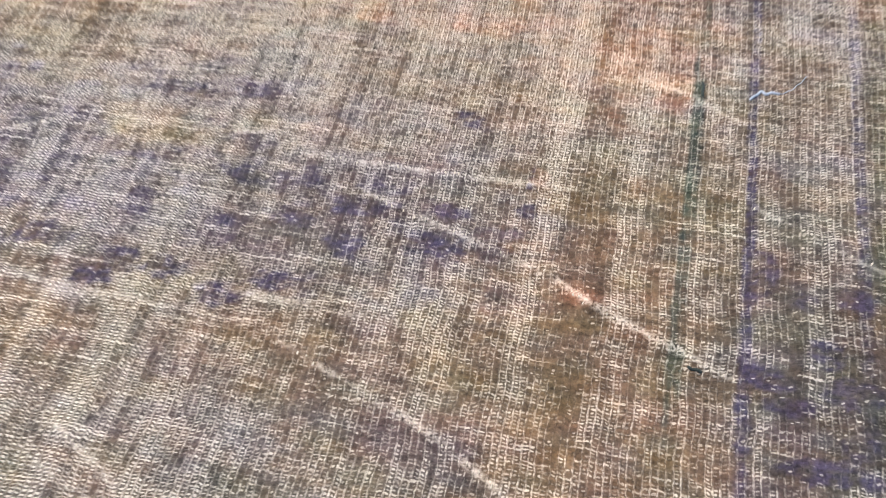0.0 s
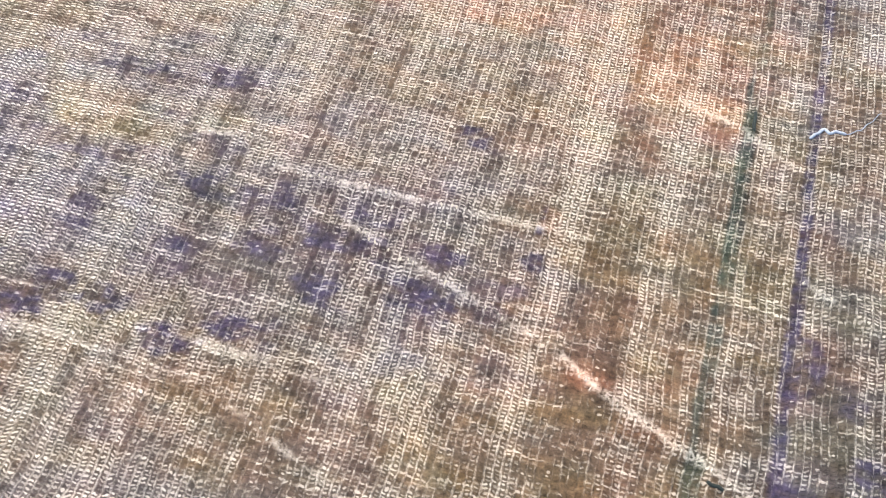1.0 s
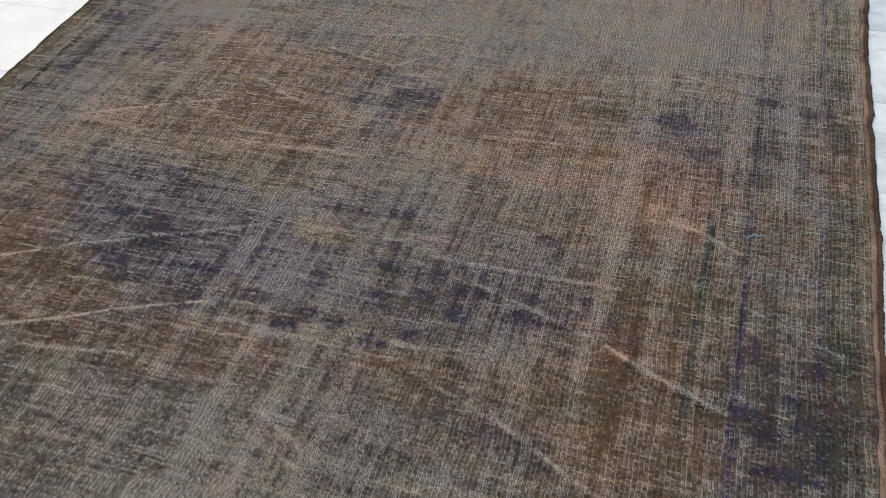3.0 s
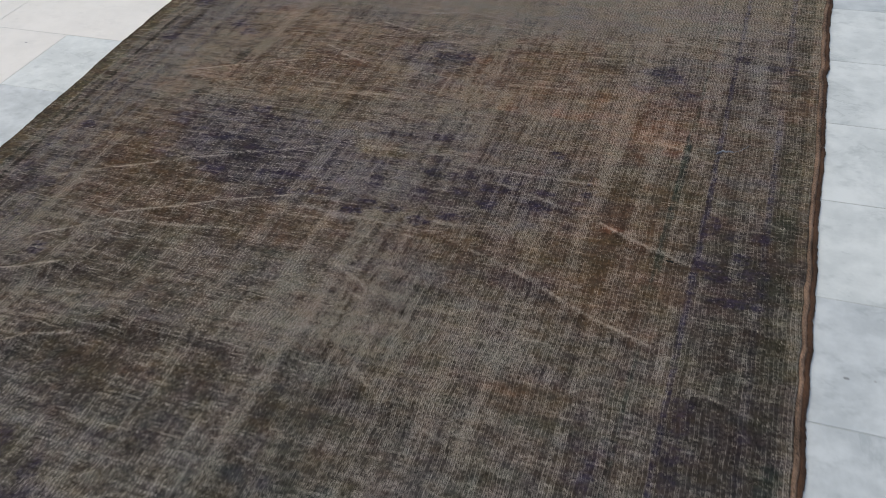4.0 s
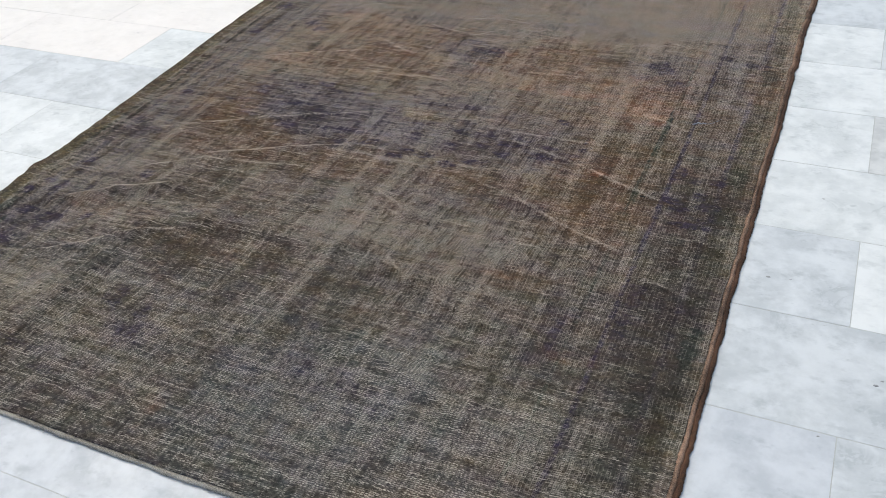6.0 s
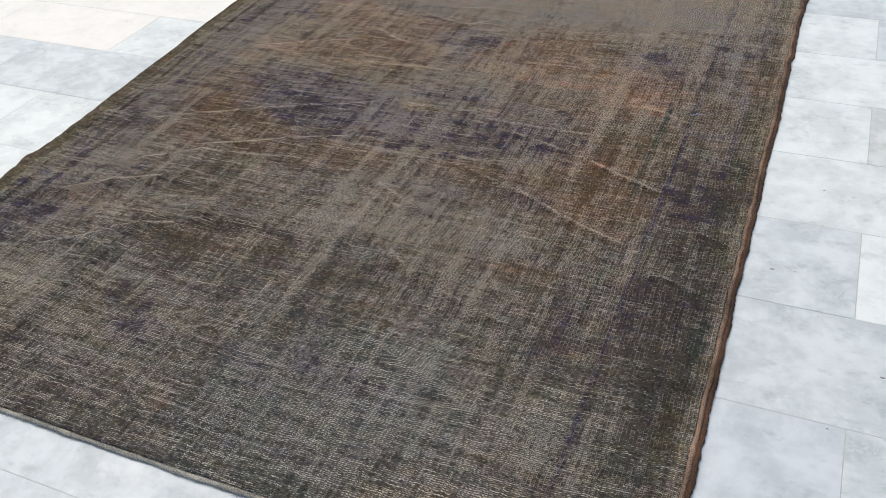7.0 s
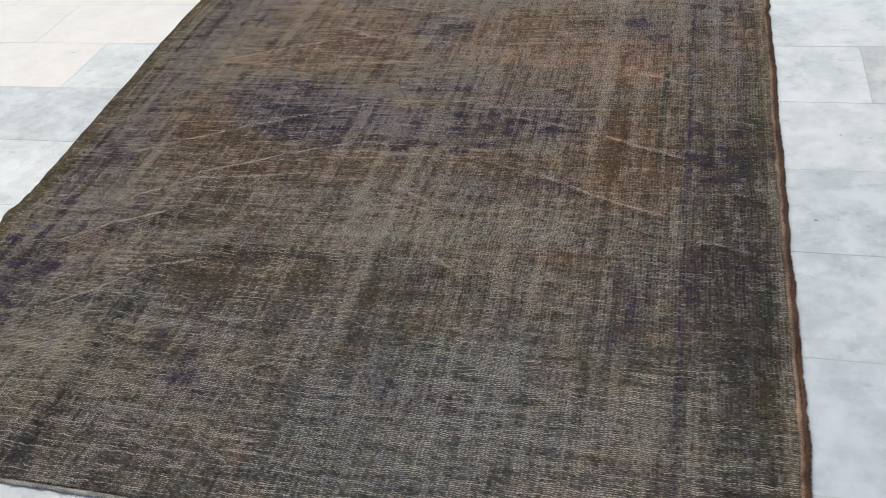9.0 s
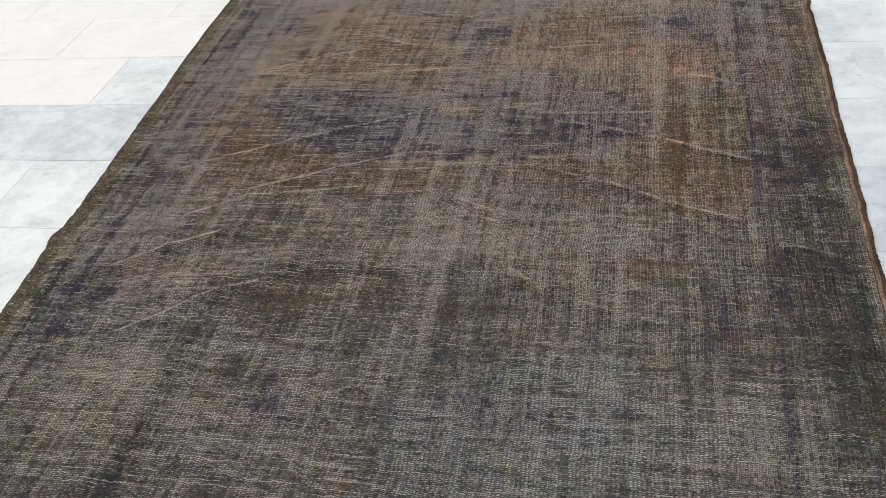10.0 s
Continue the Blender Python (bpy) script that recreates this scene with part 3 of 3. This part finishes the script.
def paleness_at(x, y):
    gx = np.clip((x + 0.95) / 1.90 + 0.10 * (clouds(x, y, 0.16, 0.10, 241, 2) - 0.5), 0, 0.9999) * (PALENESS.shape[1] - 1)
    gy = np.clip(y / 2.20 + 0.07 * (clouds(x, y, 0.16, 0.10, 245, 2) - 0.5), 0, 0.9999) * (PALENESS.shape[0] - 1)
    i, j = gx.astype(int), gy.astype(int)
    fx, fy = gx - i, gy - j
    return (PALENESS[j, i] * (1 - fx) + PALENESS[j, i + 1] * fx) * (1 - fy) + (PALENESS[j + 1, i] * (1 - fx) + PALENESS[j + 1, i + 1] * fx) * fy


def dye_field(x, y):
    """Base colour of the wool, and its wear with painted crease and fold shade, at every point."""
    rag = clouds(x, y, 0.020, 0.012, 11)
    rag_wide = clouds(x, y, 0.09, 0.05, 21, 4)
    fine = clouds(x, y, 0.010, 0.006, 31, 2)

    def paint(colour, tint, amount):
        a = np.clip(amount, 0, 1)[..., None]
        return colour * (1 - a) + np.array(tint) * a

    shape = x.shape + (3,)
    colour = np.zeros(shape) + np.array((0.079, 0.055, 0.041))
    colour = paint(colour, (0.063, 0.061, 0.062), 0.85 * ease(0.62 - y + 0.35 * (rag_wide - 0.5), -0.12, 0.28))
    colour = paint(colour, (0.070, 0.066, 0.062), 0.55 * ease(rag_wide, 0.48, 0.66))
    colour = paint(colour, (0.088, 0.063, 0.036), 0.5 * ease(clouds(x, y, 0.30, 0.16, 41), 0.50, 0.70))
    colour = paint(colour, (0.062, 0.046, 0.062), 0.35 * ease(clouds(x, y, 0.22, 0.10, 45), 0.54, 0.72))
    colour = paint(colour, (0.070, 0.061, 0.051), 0.45 * ease(1.25 - y + 0.4 * (rag_wide - 0.5), 0, 0.5))
    # guard stripes of the border, along both sides
    inner = 0.004 * (clouds(x * 0, y, 1.0, 0.05, 51) - 0.5)
    for at, wide, tint, amount in ((0.755, 0.005, (0.034, 0.027, 0.054), 0.8), (0.876, 0.006, (0.036, 0.029, 0.054), 0.7), (0.690, 0.004, (0.022, 0.034, 0.028), 0.6),
                                   (0.912, 0.020, (0.056, 0.048, 0.030), 0.7), (0.944, 0.012, (0.130, 0.098, 0.068), 0.8), (-0.905, 0.010, (0.034, 0.032, 0.020), 0.7), (-0.928, 0.022, (0.122, 0.098, 0.062), 0.95), (-0.868, 0.007, (0.034, 0.030, 0.022), 0.9), (-0.835, 0.010, (0.040, 0.034, 0.044), 0.7), (-0.785, 0.012, (0.042, 0.036, 0.046), 0.6), (-0.735, 0.010, (0.040, 0.034, 0.046), 0.6), (-0.700, 0.005, (0.040, 0.034, 0.050), 0.5)):
        lean = inner + (np.interp(y, LEFT_Y, LEFT_X) + 0.955 if at < 0 else 0)
        colour = paint(colour, tint, amount * ease(wide * 1.4 - np.abs(x - at - lean), 0, wide * 0.6) * (0.35 + 0.9 * ease(fine, 0.3, 0.7)))
    colour = paint(colour, (0.046, 0.042, 0.034), 0.6 * ease(x + 0.04 * (rag_wide - 0.5), 0.75, 0.83) * ease(1.35 - y, 0, 0.3))
    colour = paint(colour, (0.056, 0.061, 0.066), 0.7 * blot(x, y, 0.28, 0.22, 0.30, 0.20, rag_wide))
    # broken dark line along one column, from the fold down to the near end
    colour = paint(colour, (0.026, 0.026, 0.024), 0.8 * ease(0.013 - np.abs(x + 0.425 - 0.03 * (rag - 0.5) - 0.04 * (y - 0.3)), 0, 0.012) * ease(0.56 - y, 0, 0.04) * (0.25 + 0.75 * ease(fine, 0.38, 0.58)))
    colour = paint(colour, (0.014, 0.017, 0.018), 0.85 * ease(0.0055 - np.abs(x - 0.6935), 0, 0.003) * ease(y, 1.33, 1.37) * ease(1.57 - y, 0, 0.03) * ease(rag, 0.35, 0.55))
    for cx, cy, rx, ry, s in GOLD:
        colour = paint(colour, (0.116, 0.069, 0.041), 0.92 * s * blot(x, y, cx, cy, rx, ry, rag_wide))
    for cx, cy, rx, ry, s in PLUM_WIDE:
        colour = paint(colour, (0.046, 0.037, 0.050), 1.10 * s * blot(x, y, cx, cy, rx, ry, rag_wide) * (0.6 + 0.5 * rag))
    for cx, cy, rx, ry, s in RUST:
        colour = paint(colour, (0.180, 0.084, 0.046), 0.55 * s * blot(x, y, cx, cy, rx, ry, 0.5 * rag + 0.5 * rag_wide) * (0.45 + 0.9 * rag))
    for cx, cy, rx, ry, s in PLUM_SPOTS_A + PLUM_SPOTS_B + PLUM_SPOTS_C + PLUM_SPOTS_D:
        colour = paint(colour, (0.043, 0.034, 0.060), 0.85 * s * blot(x, y, cx, cy, rx, ry, 1.25 * rag - 0.12) * (0.25 + 0.9 * ease(fine, 0.32, 0.62)))
    # small plum flecks, thick where the wide patches lie
    near_plum = sum(blot(x, y, cx, cy, rx * 1.15, ry * 1.15, rag_wide) * s for cx, cy, rx, ry, s in PLUM_WIDE)
    fleck = clouds(x, y, 0.040, 0.018, 61, 2)
    colour = paint(colour, (0.042, 0.034, 0.060), 0.70 * np.clip(near_plum, 0, 1) * ease(fleck, 0.60, 0.72))
    for cx, cy, rx, ry, s in TEAL:
        colour = paint(colour, (0.026, 0.038, 0.032), 0.85 * s * blot(x, y, cx, cy, rx, ry, rag))
    # small differences of dye from tuft to tuft
    hue = clouds(x, y, 0.026, 0.016, 71, 2) - 0.5
    sallow = clouds(x, y, 0.045, 0.030, 73, 2) - 0.5
    colour *= np.stack([1.01 + 0.28 * hue, 1.00 + 0.18 * sallow, 0.96 - 0.30 * hue - 0.20 * sallow], -1)
    colour *= ((0.74 + 0.52 * clouds(x, y, 0.05, 0.008, 65, 2)) * (0.65 + 0.70 * clouds(x, y, 0.012, 0.07, 67, 2)))[..., None]

    wear_and_shade = 0.40 + 0.16 * (clouds(x, y, 0.11, 0.030, 101) - 0.5) + 0.40 * (clouds(x, y, 0.020, 0.30, 111) - 0.5) + 0.30 * (clouds(x, y, 0.30, 0.20, 121) - 0.5)
    wear_and_shade += 0.20 * (clouds(x, y, 0.06, 0.010, 131, 2) - 0.5) + paleness_at(x, y)
    wear_and_shade += 0.24 * ease(clouds(x, y, 0.010, 0.40, 113, 2), 0.54, 0.78) - 0.16 * ease(clouds(x, y, 0.016, 0.45, 117, 2), 0.56, 0.78)
    wear_and_shade -= 0.14 * ease(clouds(x, y, 0.22, 0.035, 119, 2), 0.56, 0.74)
    for cx, y0, y1, wide, s in STREAKS:
        across = np.exp(-((x - cx - 0.03 * (clouds(x * 0, y, 1.0, 0.5, 141) - 0.5)) / wide) ** 2)
        wear_and_shade += 1.75 * s * across * ease(y, y0 - 0.06, y0 + 0.06) * ease(-y, -y1 - 0.06, -y1 + 0.06) * (0.6 + 0.8 * rag_wide)
    for cx, cy, rx, ry, s in AREAS + AREAS_MORE:
        wear_and_shade += s * np.exp(-((x - cx) / rx) ** 2 - ((y - cy) / ry) ** 2)
    for cx, cy, rx, ry, s in PLUM_SPOTS_A + PLUM_SPOTS_B + PLUM_SPOTS_C + PLUM_SPOTS_D:
        wear_and_shade -= 0.34 * s * blot(x, y, cx, cy, rx, ry, rag)
    for cx, cy, rx, ry, s in GOLD:
        wear_and_shade -= 0.10 * s * blot(x, y, cx, cy, rx, ry, rag_wide)
    for cx, cy, rx, ry, s in TEAL:
        wear_and_shade -= 0.20 * s * blot(x, y, cx, cy, rx, ry, rag)
    wear_and_shade -= 0.22 * ease(0.016 - np.abs(x + 0.425 - 0.03 * (rag - 0.5) - 0.04 * (y - 0.3)), 0, 0.012) * ease(0.56 - y, 0, 0.04)
    # the outermost stripes have kept their pile
    rim = x - np.interp(y, LEFT_Y, LEFT_X)
    wear_and_shade -= 0.55 * ease(0.052 + 0.010 * (rag_wide - 0.5) - rim, 0, 0.012) + 0.25 * ease(0.010 - np.abs(rim - 0.085), 0, 0.008) + 0.22 * ease(0.014 - np.abs(rim - 0.155), 0, 0.010)
    wear_and_shade += 0.16 * ease(x, 0.934, 0.942)
    # one half of the rug is trodden in soft bands across the warp
    bands = ease(0.10 - x, -0.2, 0.3) * (clouds(x, y, 0.13, 0.030, 83, 3) - 0.5)
    colour *= 0.95 * (1 + 0.5 * bands)[..., None]
    wear_and_shade += 0.35 * bands
    crease = np.zeros_like(x)
    broken = 0.50 + 0.50 * ease(clouds(x, y, 0.030, 0.030, 181, 2), 0.30, 0.60)
    for x0, y0, x1, y1, high in CREASES_FAR + CREASES_MID + CREASES_NEAR:
        d, side, t = along(x, y, x0, y0, x1, y1)
        bend = side - 0.006 * (clouds(x, y, 0.09, 0.09, 191, 2) - 0.5)
        ends = ease(0.5 - np.abs(t - 0.5), -0.06, 0.06)
        crease = np.maximum(crease, (0.60 + 0.08 * high) * (0.55 + 0.45 * ease(y, 0.45, 0.85)) * np.where(x > 0.72, 0.55, np.where(x > -0.05, 0.78, 1.05)) * np.exp(-(bend / np.where(x > -0.05, 0.0046, 0.0034)) ** 2) * broken * ends)
        # slope shading of the crease, painted: one side darker, the other paler
        wear_and_shade -= 0.028 * high * np.exp(-((side - 0.016) / 0.010) ** 2) * ends
        wear_and_shade += 0.012 * high * np.exp(-((side + 0.010) / 0.014) ** 2) * ends
    # short pale pulls across the warp, scattered all over
    pulls = clouds(x, y, 0.085, 0.0055, 231, 1) * clouds(x, y, 0.25, 0.12, 233, 2)
    crease = np.maximum(crease, 0.45 * ease(pulls, 0.53, 0.66))
    return colour, wear_and_shade, crease


# Broad soft folds that the rug has kept from being rolled up: x0, y0, x1, y1, height
FOLDS = [(-0.52, 0.56, -0.28, 0.67, 0.009), (-0.28, 0.67, 0.10, 0.685, 0.009), (0.10, 0.685, 0.34, 0.63, 0.008), (0.34, 0.63, 0.62, 0.52, 0.007),
         (-0.72, 0.64, -0.48, 0.79, 0.008), (0.02, 0.94, 0.22, 0.85, 0.006), (-0.46, 0.10, -0.42, 0.54, 0.006), (0.10, 0.47, 0.60, 0.28, 0.005)]


def height_field(x, y):
    z = TOP + 0.0075 * (clouds(x, y, 0.34, 0.22, 151, 2) - 0.45) + 0.0016 * (clouds(x, y, 0.07, 0.04, 161, 2) - 0.5)
    for x0, y0, x1, y1, high in CREASES_FAR + CREASES_MID + CREASES_NEAR:
        d, side, t = along(x, y, x0, y0, x1, y1)
        ends = ease(0.5 - np.abs(t - 0.5), -0.05, 0.1)
        z += 0.00085 * high * np.exp(-(d / np.where(side > 0, 0.008, 0.024)) ** 2) - 0.00030 * high * np.exp(-((side - 0.028) / 0.016) ** 2) * ends
    for x0, y0, x1, y1, high in FOLDS:
        d, side, t = along(x, y, x0, y0, x1, y1)
        z += high * np.exp(-(d / np.where(side > 0, 0.030, 0.065)) ** 2)
    return z


def rug_point(s, y):
    """Place on the rug: s from 0 at one side to 1 at the other."""
    return left_edge(y) * (1 - s) + right_edge(y) * s


def build_rug():
    rug = new("area_rug")
    tagged(rug, "worn brown and plum hand-knotted wool rug on marble tiles", "rug")
    cols = 2 * round(1.936 / KNOT)
    rows = round(LENGTH / 0.0042)
    s, r = np.meshgrid(np.linspace(0.0042, 0.9900, cols + 1), np.linspace(0, 1, rows + 1))
    y = r * LENGTH
    x = rug_point(s, y)
    y = y + near_end(x) * (1 - r)
    z = height_field(x, y) + 0.00025 * np.where(np.arange(cols + 1) % 2 == 0, 1, -1)[None, :]
    colour, wear_and_shade, crease = dye_field(x, y)
    n_top = x.size
    pts = np.stack([x, y, z], -1).reshape(-1, 3)
    idx = np.arange(n_top).reshape(rows + 1, cols + 1)
    quads = np.stack([idx[:-1, :-1], idx[:-1, 1:], idx[1:, 1:], idx[1:, :-1]], -1).reshape(-1, 4)
    # the cut edge goes down to the floor all round
    rim = np.concatenate([idx[0, :], idx[1:, -1], idx[-1, -2::-1], idx[-2:0:-1, 0]])
    low = pts[rim].copy()
    low[:, 2] = 0.0006
    base = n_top + np.arange(len(rim))
    skirt = np.stack([rim, base, np.roll(base, -1), np.roll(rim, -1)], -1)
    pts = np.concatenate([pts, low])
    quads = np.concatenate([quads, skirt])
    me = bpy.data.meshes.new("wool_field")
    me.vertices.add(len(pts))
    me.vertices.foreach_set("co", pts.ravel())
    me.loops.add(quads.size)
    me.loops.foreach_set("vertex_index", quads.ravel().astype(np.int32))
    me.polygons.add(len(quads))
    me.polygons.foreach_set("loop_start", np.arange(0, quads.size, 4, dtype=np.int32))
    me.polygons.foreach_set("use_smooth", np.ones(len(quads), bool))
    me.update(calc_edges=True)
    pick = np.concatenate([np.arange(n_top), rim])
    rgba = np.concatenate([colour.reshape(-1, 3), np.ones((n_top, 1))], 1)[pick]
    me.attributes.new("dye", "FLOAT_COLOR", "POINT").data.foreach_set("color", rgba.astype(np.float32).ravel())
    me.attributes.new("wear_and_shade", "FLOAT", "POINT").data.foreach_set("value", wear_and_shade.ravel()[pick].astype(np.float32))
    me.attributes.new("crease", "FLOAT", "POINT").data.foreach_set("value", crease.ravel()[pick].astype(np.float32))
    woven = 0.80 * ease(0.44 - y + 0.75 * (clouds(x, y, 0.12, 0.06, 171) - 0.5), -0.10, 0.22)
    me.attributes.new("weave", "FLOAT", "POINT").data.foreach_set("value", woven.ravel()[pick].astype(np.float32))
    knots = np.stack([s * cols / 2, y / ROW], -1).reshape(-1, 2)[pick][quads.ravel()]
    me.uv_layers.new(name="knots").data.foreach_set("uv", knots.astype(np.float32).ravel())
    me.materials.append(PILE)
    pile = new("wool_field", me)
    pile.parent = rug
    tagged(pile, "faded brown pile worn to pale cotton, plum blotches")

    # bare knots standing along the creases
    rng = random.Random(9)
    pts, quads = [], []
    for x0, y0, x1, y1, high in CREASES_FAR + CREASES_MID + CREASES_NEAR:
        n = max(2, int(abs(x1 - x0) / KNOT * 1.2))
        for k in range(n):
            if rng.random() < 0.65:
                continue
            f = (k + rng.uniform(0.2, 0.8)) / n
            cx, cy = x0 + (x1 - x0) * f + rng.gauss(0, 0.0008), y0 + (y1 - y0) * f + rng.gauss(0, 0.0016)
            add_bead(pts, quads, cx, cy, rng.uniform(0.0007, 0.0014), rng.uniform(0.0014, 0.0032), rng.uniform(0.0005, 0.0012), rng.uniform(-0.5, 0.5))
    drape(pts)
    tagged(sheet("bare_cotton", pts, quads, COTTON, rug, "pale bare cotton knots standing along creases"), kind="stuff")

    # the two bound sides
    sides = np.arange(0, LENGTH + 0.001, 0.0021)
    edge = right_edge(sides)
    band("selvedge_cord", edge - 0.0150, sides, 0.0115, 0.0108, CORD, rug, "pinkish beige corded inner selvedge", 201)
    band("selvedge_binding", edge - 0.0055, sides, 0.0105, 0.0084, SELVEDGE, rug, "rust brown overcast side binding", 203)
    edge = left_edge(sides)
    band("selvedge_binding", edge + 0.0050, sides, 0.010, 0.0088, BROWN_EDGE, rug, "dark brown overcast side binding", 205)

    # flat-woven ends with frayed warps
    xs = np.arange(-0.905, 0.958, 0.005)
    strip("kilim_end", xs, near_end(xs) - 0.0035, 0.010, KILIM, rug, "cream flat-woven cotton end strip", 207)
    xs = np.arange(-0.99, 0.958, 0.02)
    strip("kilim_end", xs, LENGTH + 0.006 + xs * 0, 0.017, KILIM, rug, "cream flat-woven cotton end strip", 209)
    pts, quads = [], []
    for k in range(420):
        px = rng.uniform(-0.90, 0.955)
        thick = 1.6 if clouds(np.array([px]), np.array([0.0]), 0.05, 1.0, 95)[0] > 0.5 else 0.8
        py = float(near_end(np.array([px]))[0]) - 0.006
        reach = rng.uniform(0.0015, 0.0055) * thick
        add_strand(pts, quads, px, py, 0.0045, px + rng.gauss(0, 0.006), py - reach, 0.001, rng.uniform(0.0006, 0.0012))
    tagged(sheet("frayed_fringe", pts, quads, FRAY, rug, "short frayed grey cotton warp ends"), kind="stuff")

    # a few loose bits of yarn
    thread("mending_thread", [(0.749, 1.494), (0.756, 1.502), (0.763, 1.510), (0.769, 1.506), (0.775, 1.510), (0.786, 1.509)], 0.0018, BLUE_YARN, rug, "loose pale blue mending yarn")
    thread("mending_thread", [(0.786, 1.509), (0.799, 1.518), (0.808, 1.530), (0.819, 1.546)], 0.0005, BLUE_YARN, rug, "thin loose end of pale blue yarn")
    thread("wool_tuft", [(0.691, 1.514), (0.692, 1.505), (0.691, 1.496), (0.692, 1.486)], 0.0019, GREEN_YARN, rug, "blackish green wool tuft")
    thread("wool_tuft", [(0.699, 1.110), (0.704, 1.108), (0.709, 1.108), (0.714, 1.106)], 0.0016, GREEN_YARN, rug, "blackish green wool tuft")


def drape(pts):
    """Lay points given as heights over the pile onto the pile."""
    a = np.array(pts)
    zs = height_field(a[:, 0], a[:, 1])
    for k in range(len(pts)):
        pts[k] = (pts[k][0], pts[k][1], pts[k][2] + zs[k])


def add_bead(pts, quads, cx, cy, rx, ry, rz, turn):
    """A small knot: a closed eight-sided pip with a flat foot, its heights over the pile."""
    n = len(pts)
    c, s = math.cos(turn), math.sin(turn)
    for scale, z in ((1.0, -0.0006), (0.75, 0.75 * rz)):
        for k in range(6):
            a = k * math.pi / 3
            ax, ay = rx * scale * math.cos(a), ry * scale * math.sin(a)
            pts.append((cx + ax * c - ay * s, cy + ax * s + ay * c, z))
    pts.append((cx, cy, rz))
    for k in range(6):
        j = (k + 1) % 6
        quads.append((n + k, n + j, n + 6 + j, n + 6 + k))
        quads.append((n + 6 + k, n + 6 + j, n + 12))


def add_strand(pts, quads, x0, y0, z0, x1, y1, z1, r):
    """A tapering three-sided strand that sags from one point to another."""
    n = len(pts)
    mid = ((x0 + x1) / 2 + r, (y0 + y1) / 2, (z0 + z1) / 2 - 0.0008)
    for (px, py, pz), w in (((x0, y0, z0), 1.0), (mid, 0.8), ((x1, y1, z1), 0.35)):
        pts += [(px - r * w, py, pz), (px + r * w, py, pz), (px, py, pz + 1.6 * r * w)]
    for ring in (0, 3):
        for k in range(3):
            j = (k + 1) % 3
            quads.append((n + ring + k, n + ring + j, n + ring + 3 + j, n + ring + 3 + k))


def band(name, xs, ys, wide, high, mat, parent, label, seed):
    """A rounded binding that runs along a side, uneven in width and height."""
    prof = [(-0.5, -0.95), (-0.5, 0.25), (-0.30, 0.78), (0.0, 1.0), (0.30, 0.80), (0.5, 0.25), (0.5, -0.95)]
    pts, quads = [], []
    swell = 0.66 + 0.34 * clouds(ys, ys * 0, 0.035, 1.0, seed) + 0.16 * cloud(ys / 0.0032, ys * 0, seed + 5) + 0.08
    shift = 0.0040 * (clouds(ys, ys * 0, 0.020, 1.0, seed + 1) - 0.5) + 0.0016 * (cloud(ys / 0.0032, ys * 0, seed + 7) - 0.5)
    lift = 0.0018 * (clouds(ys, ys * 0, 0.09, 1.0, seed + 2) - 0.5)
    for k in range(len(ys)):
        for px, pz in prof:
            z = high * 0.5 * (1 + pz) * (swell[k] if pz > 0 else 1) + (lift[k] if pz > 0 else 0)
            pts.append((xs[k] + shift[k] + px * wide * swell[k], ys[k], max(z, 0.0005)))
    m = len(prof)
    for k in range(len(ys) - 1):
        for j in range(m):
            i = (j + 1) % m
            quads.append((k * m + j, (k + 1) * m + j, (k + 1) * m + i, k * m + i))
    quads += [tuple(range(m)), tuple(range((len(ys) - 1) * m, len(ys) * m))]
    return sheet(name, pts, quads, mat, parent, label)


def strip(name, xs, ys, wide, mat, parent, label, seed):
    """A thin flat-woven strip across an end, its outer rim uneven and slightly lifted."""
    pts, quads = [], []
    ragged = 0.45 + 1.0 * clouds(xs, xs * 0, 0.025, 1.0, seed)
    for k in range(len(xs)):
        for py, pz in ((-0.5 * ragged[k], 0.0010), (-0.5 * ragged[k], 0.0042), (-0.15, 0.0062), (0.5, 0.0070), (0.5, 0.0010)):
            pts.append((xs[k], ys[k] + py * wide, pz + (0.0012 * (ragged[k] - 1) if pz > 0.002 else 0)))
    m = 5
    for k in range(len(xs) - 1):
        for j in range(m):
            i = (j + 1) % m
            quads.append((k * m + j, k * m + i, (k + 1) * m + i, (k + 1) * m + j))
    quads += [tuple(range(m)), tuple(range((len(xs) - 1) * m, len(xs) * m))]
    return sheet(name, pts, quads, mat, parent, label)


def thread(name, way, radius, mat, parent, label):
    """A strand of yarn lying on the pile, six-sided, along a smooth line through a few points."""
    pts, quads = [], []
    line = []
    for k in range(len(way) - 1):
        for f in (0.0, 0.25, 0.5, 0.75):
            e = f * f * (3 - 2 * f)
            line.append((way[k][0] + (way[k + 1][0] - way[k][0]) * f, way[k][1] + (way[k + 1][1] - way[k][1]) * e))
    line.append(way[-1])
    for k, (px, py) in enumerate(line):
        ax, ay = line[max(k - 1, 0)]
        bx, by = line[min(k + 1, len(line) - 1)]
        n = math.hypot(bx - ax, by - ay)
        nx, ny = -(by - ay) / n, (bx - ax) / n
        r = radius * (0.5 if k in (0, len(line) - 1) else 1.0)
        for j in range(6):
            a = j * math.pi / 3
            pts.append((px + nx * r * math.cos(a), py + ny * r * math.cos(a), 0.0006 + r * math.sin(a)))
    for k in range(len(line) - 1):
        for j in range(6):
            i = (j + 1) % 6
            quads.append((k * 6 + j, k * 6 + i, k * 6 + 6 + i, k * 6 + 6 + j))
    drape(pts)
    return sheet(name, pts, quads, mat, parent, label)


build_rug()
build_floor()
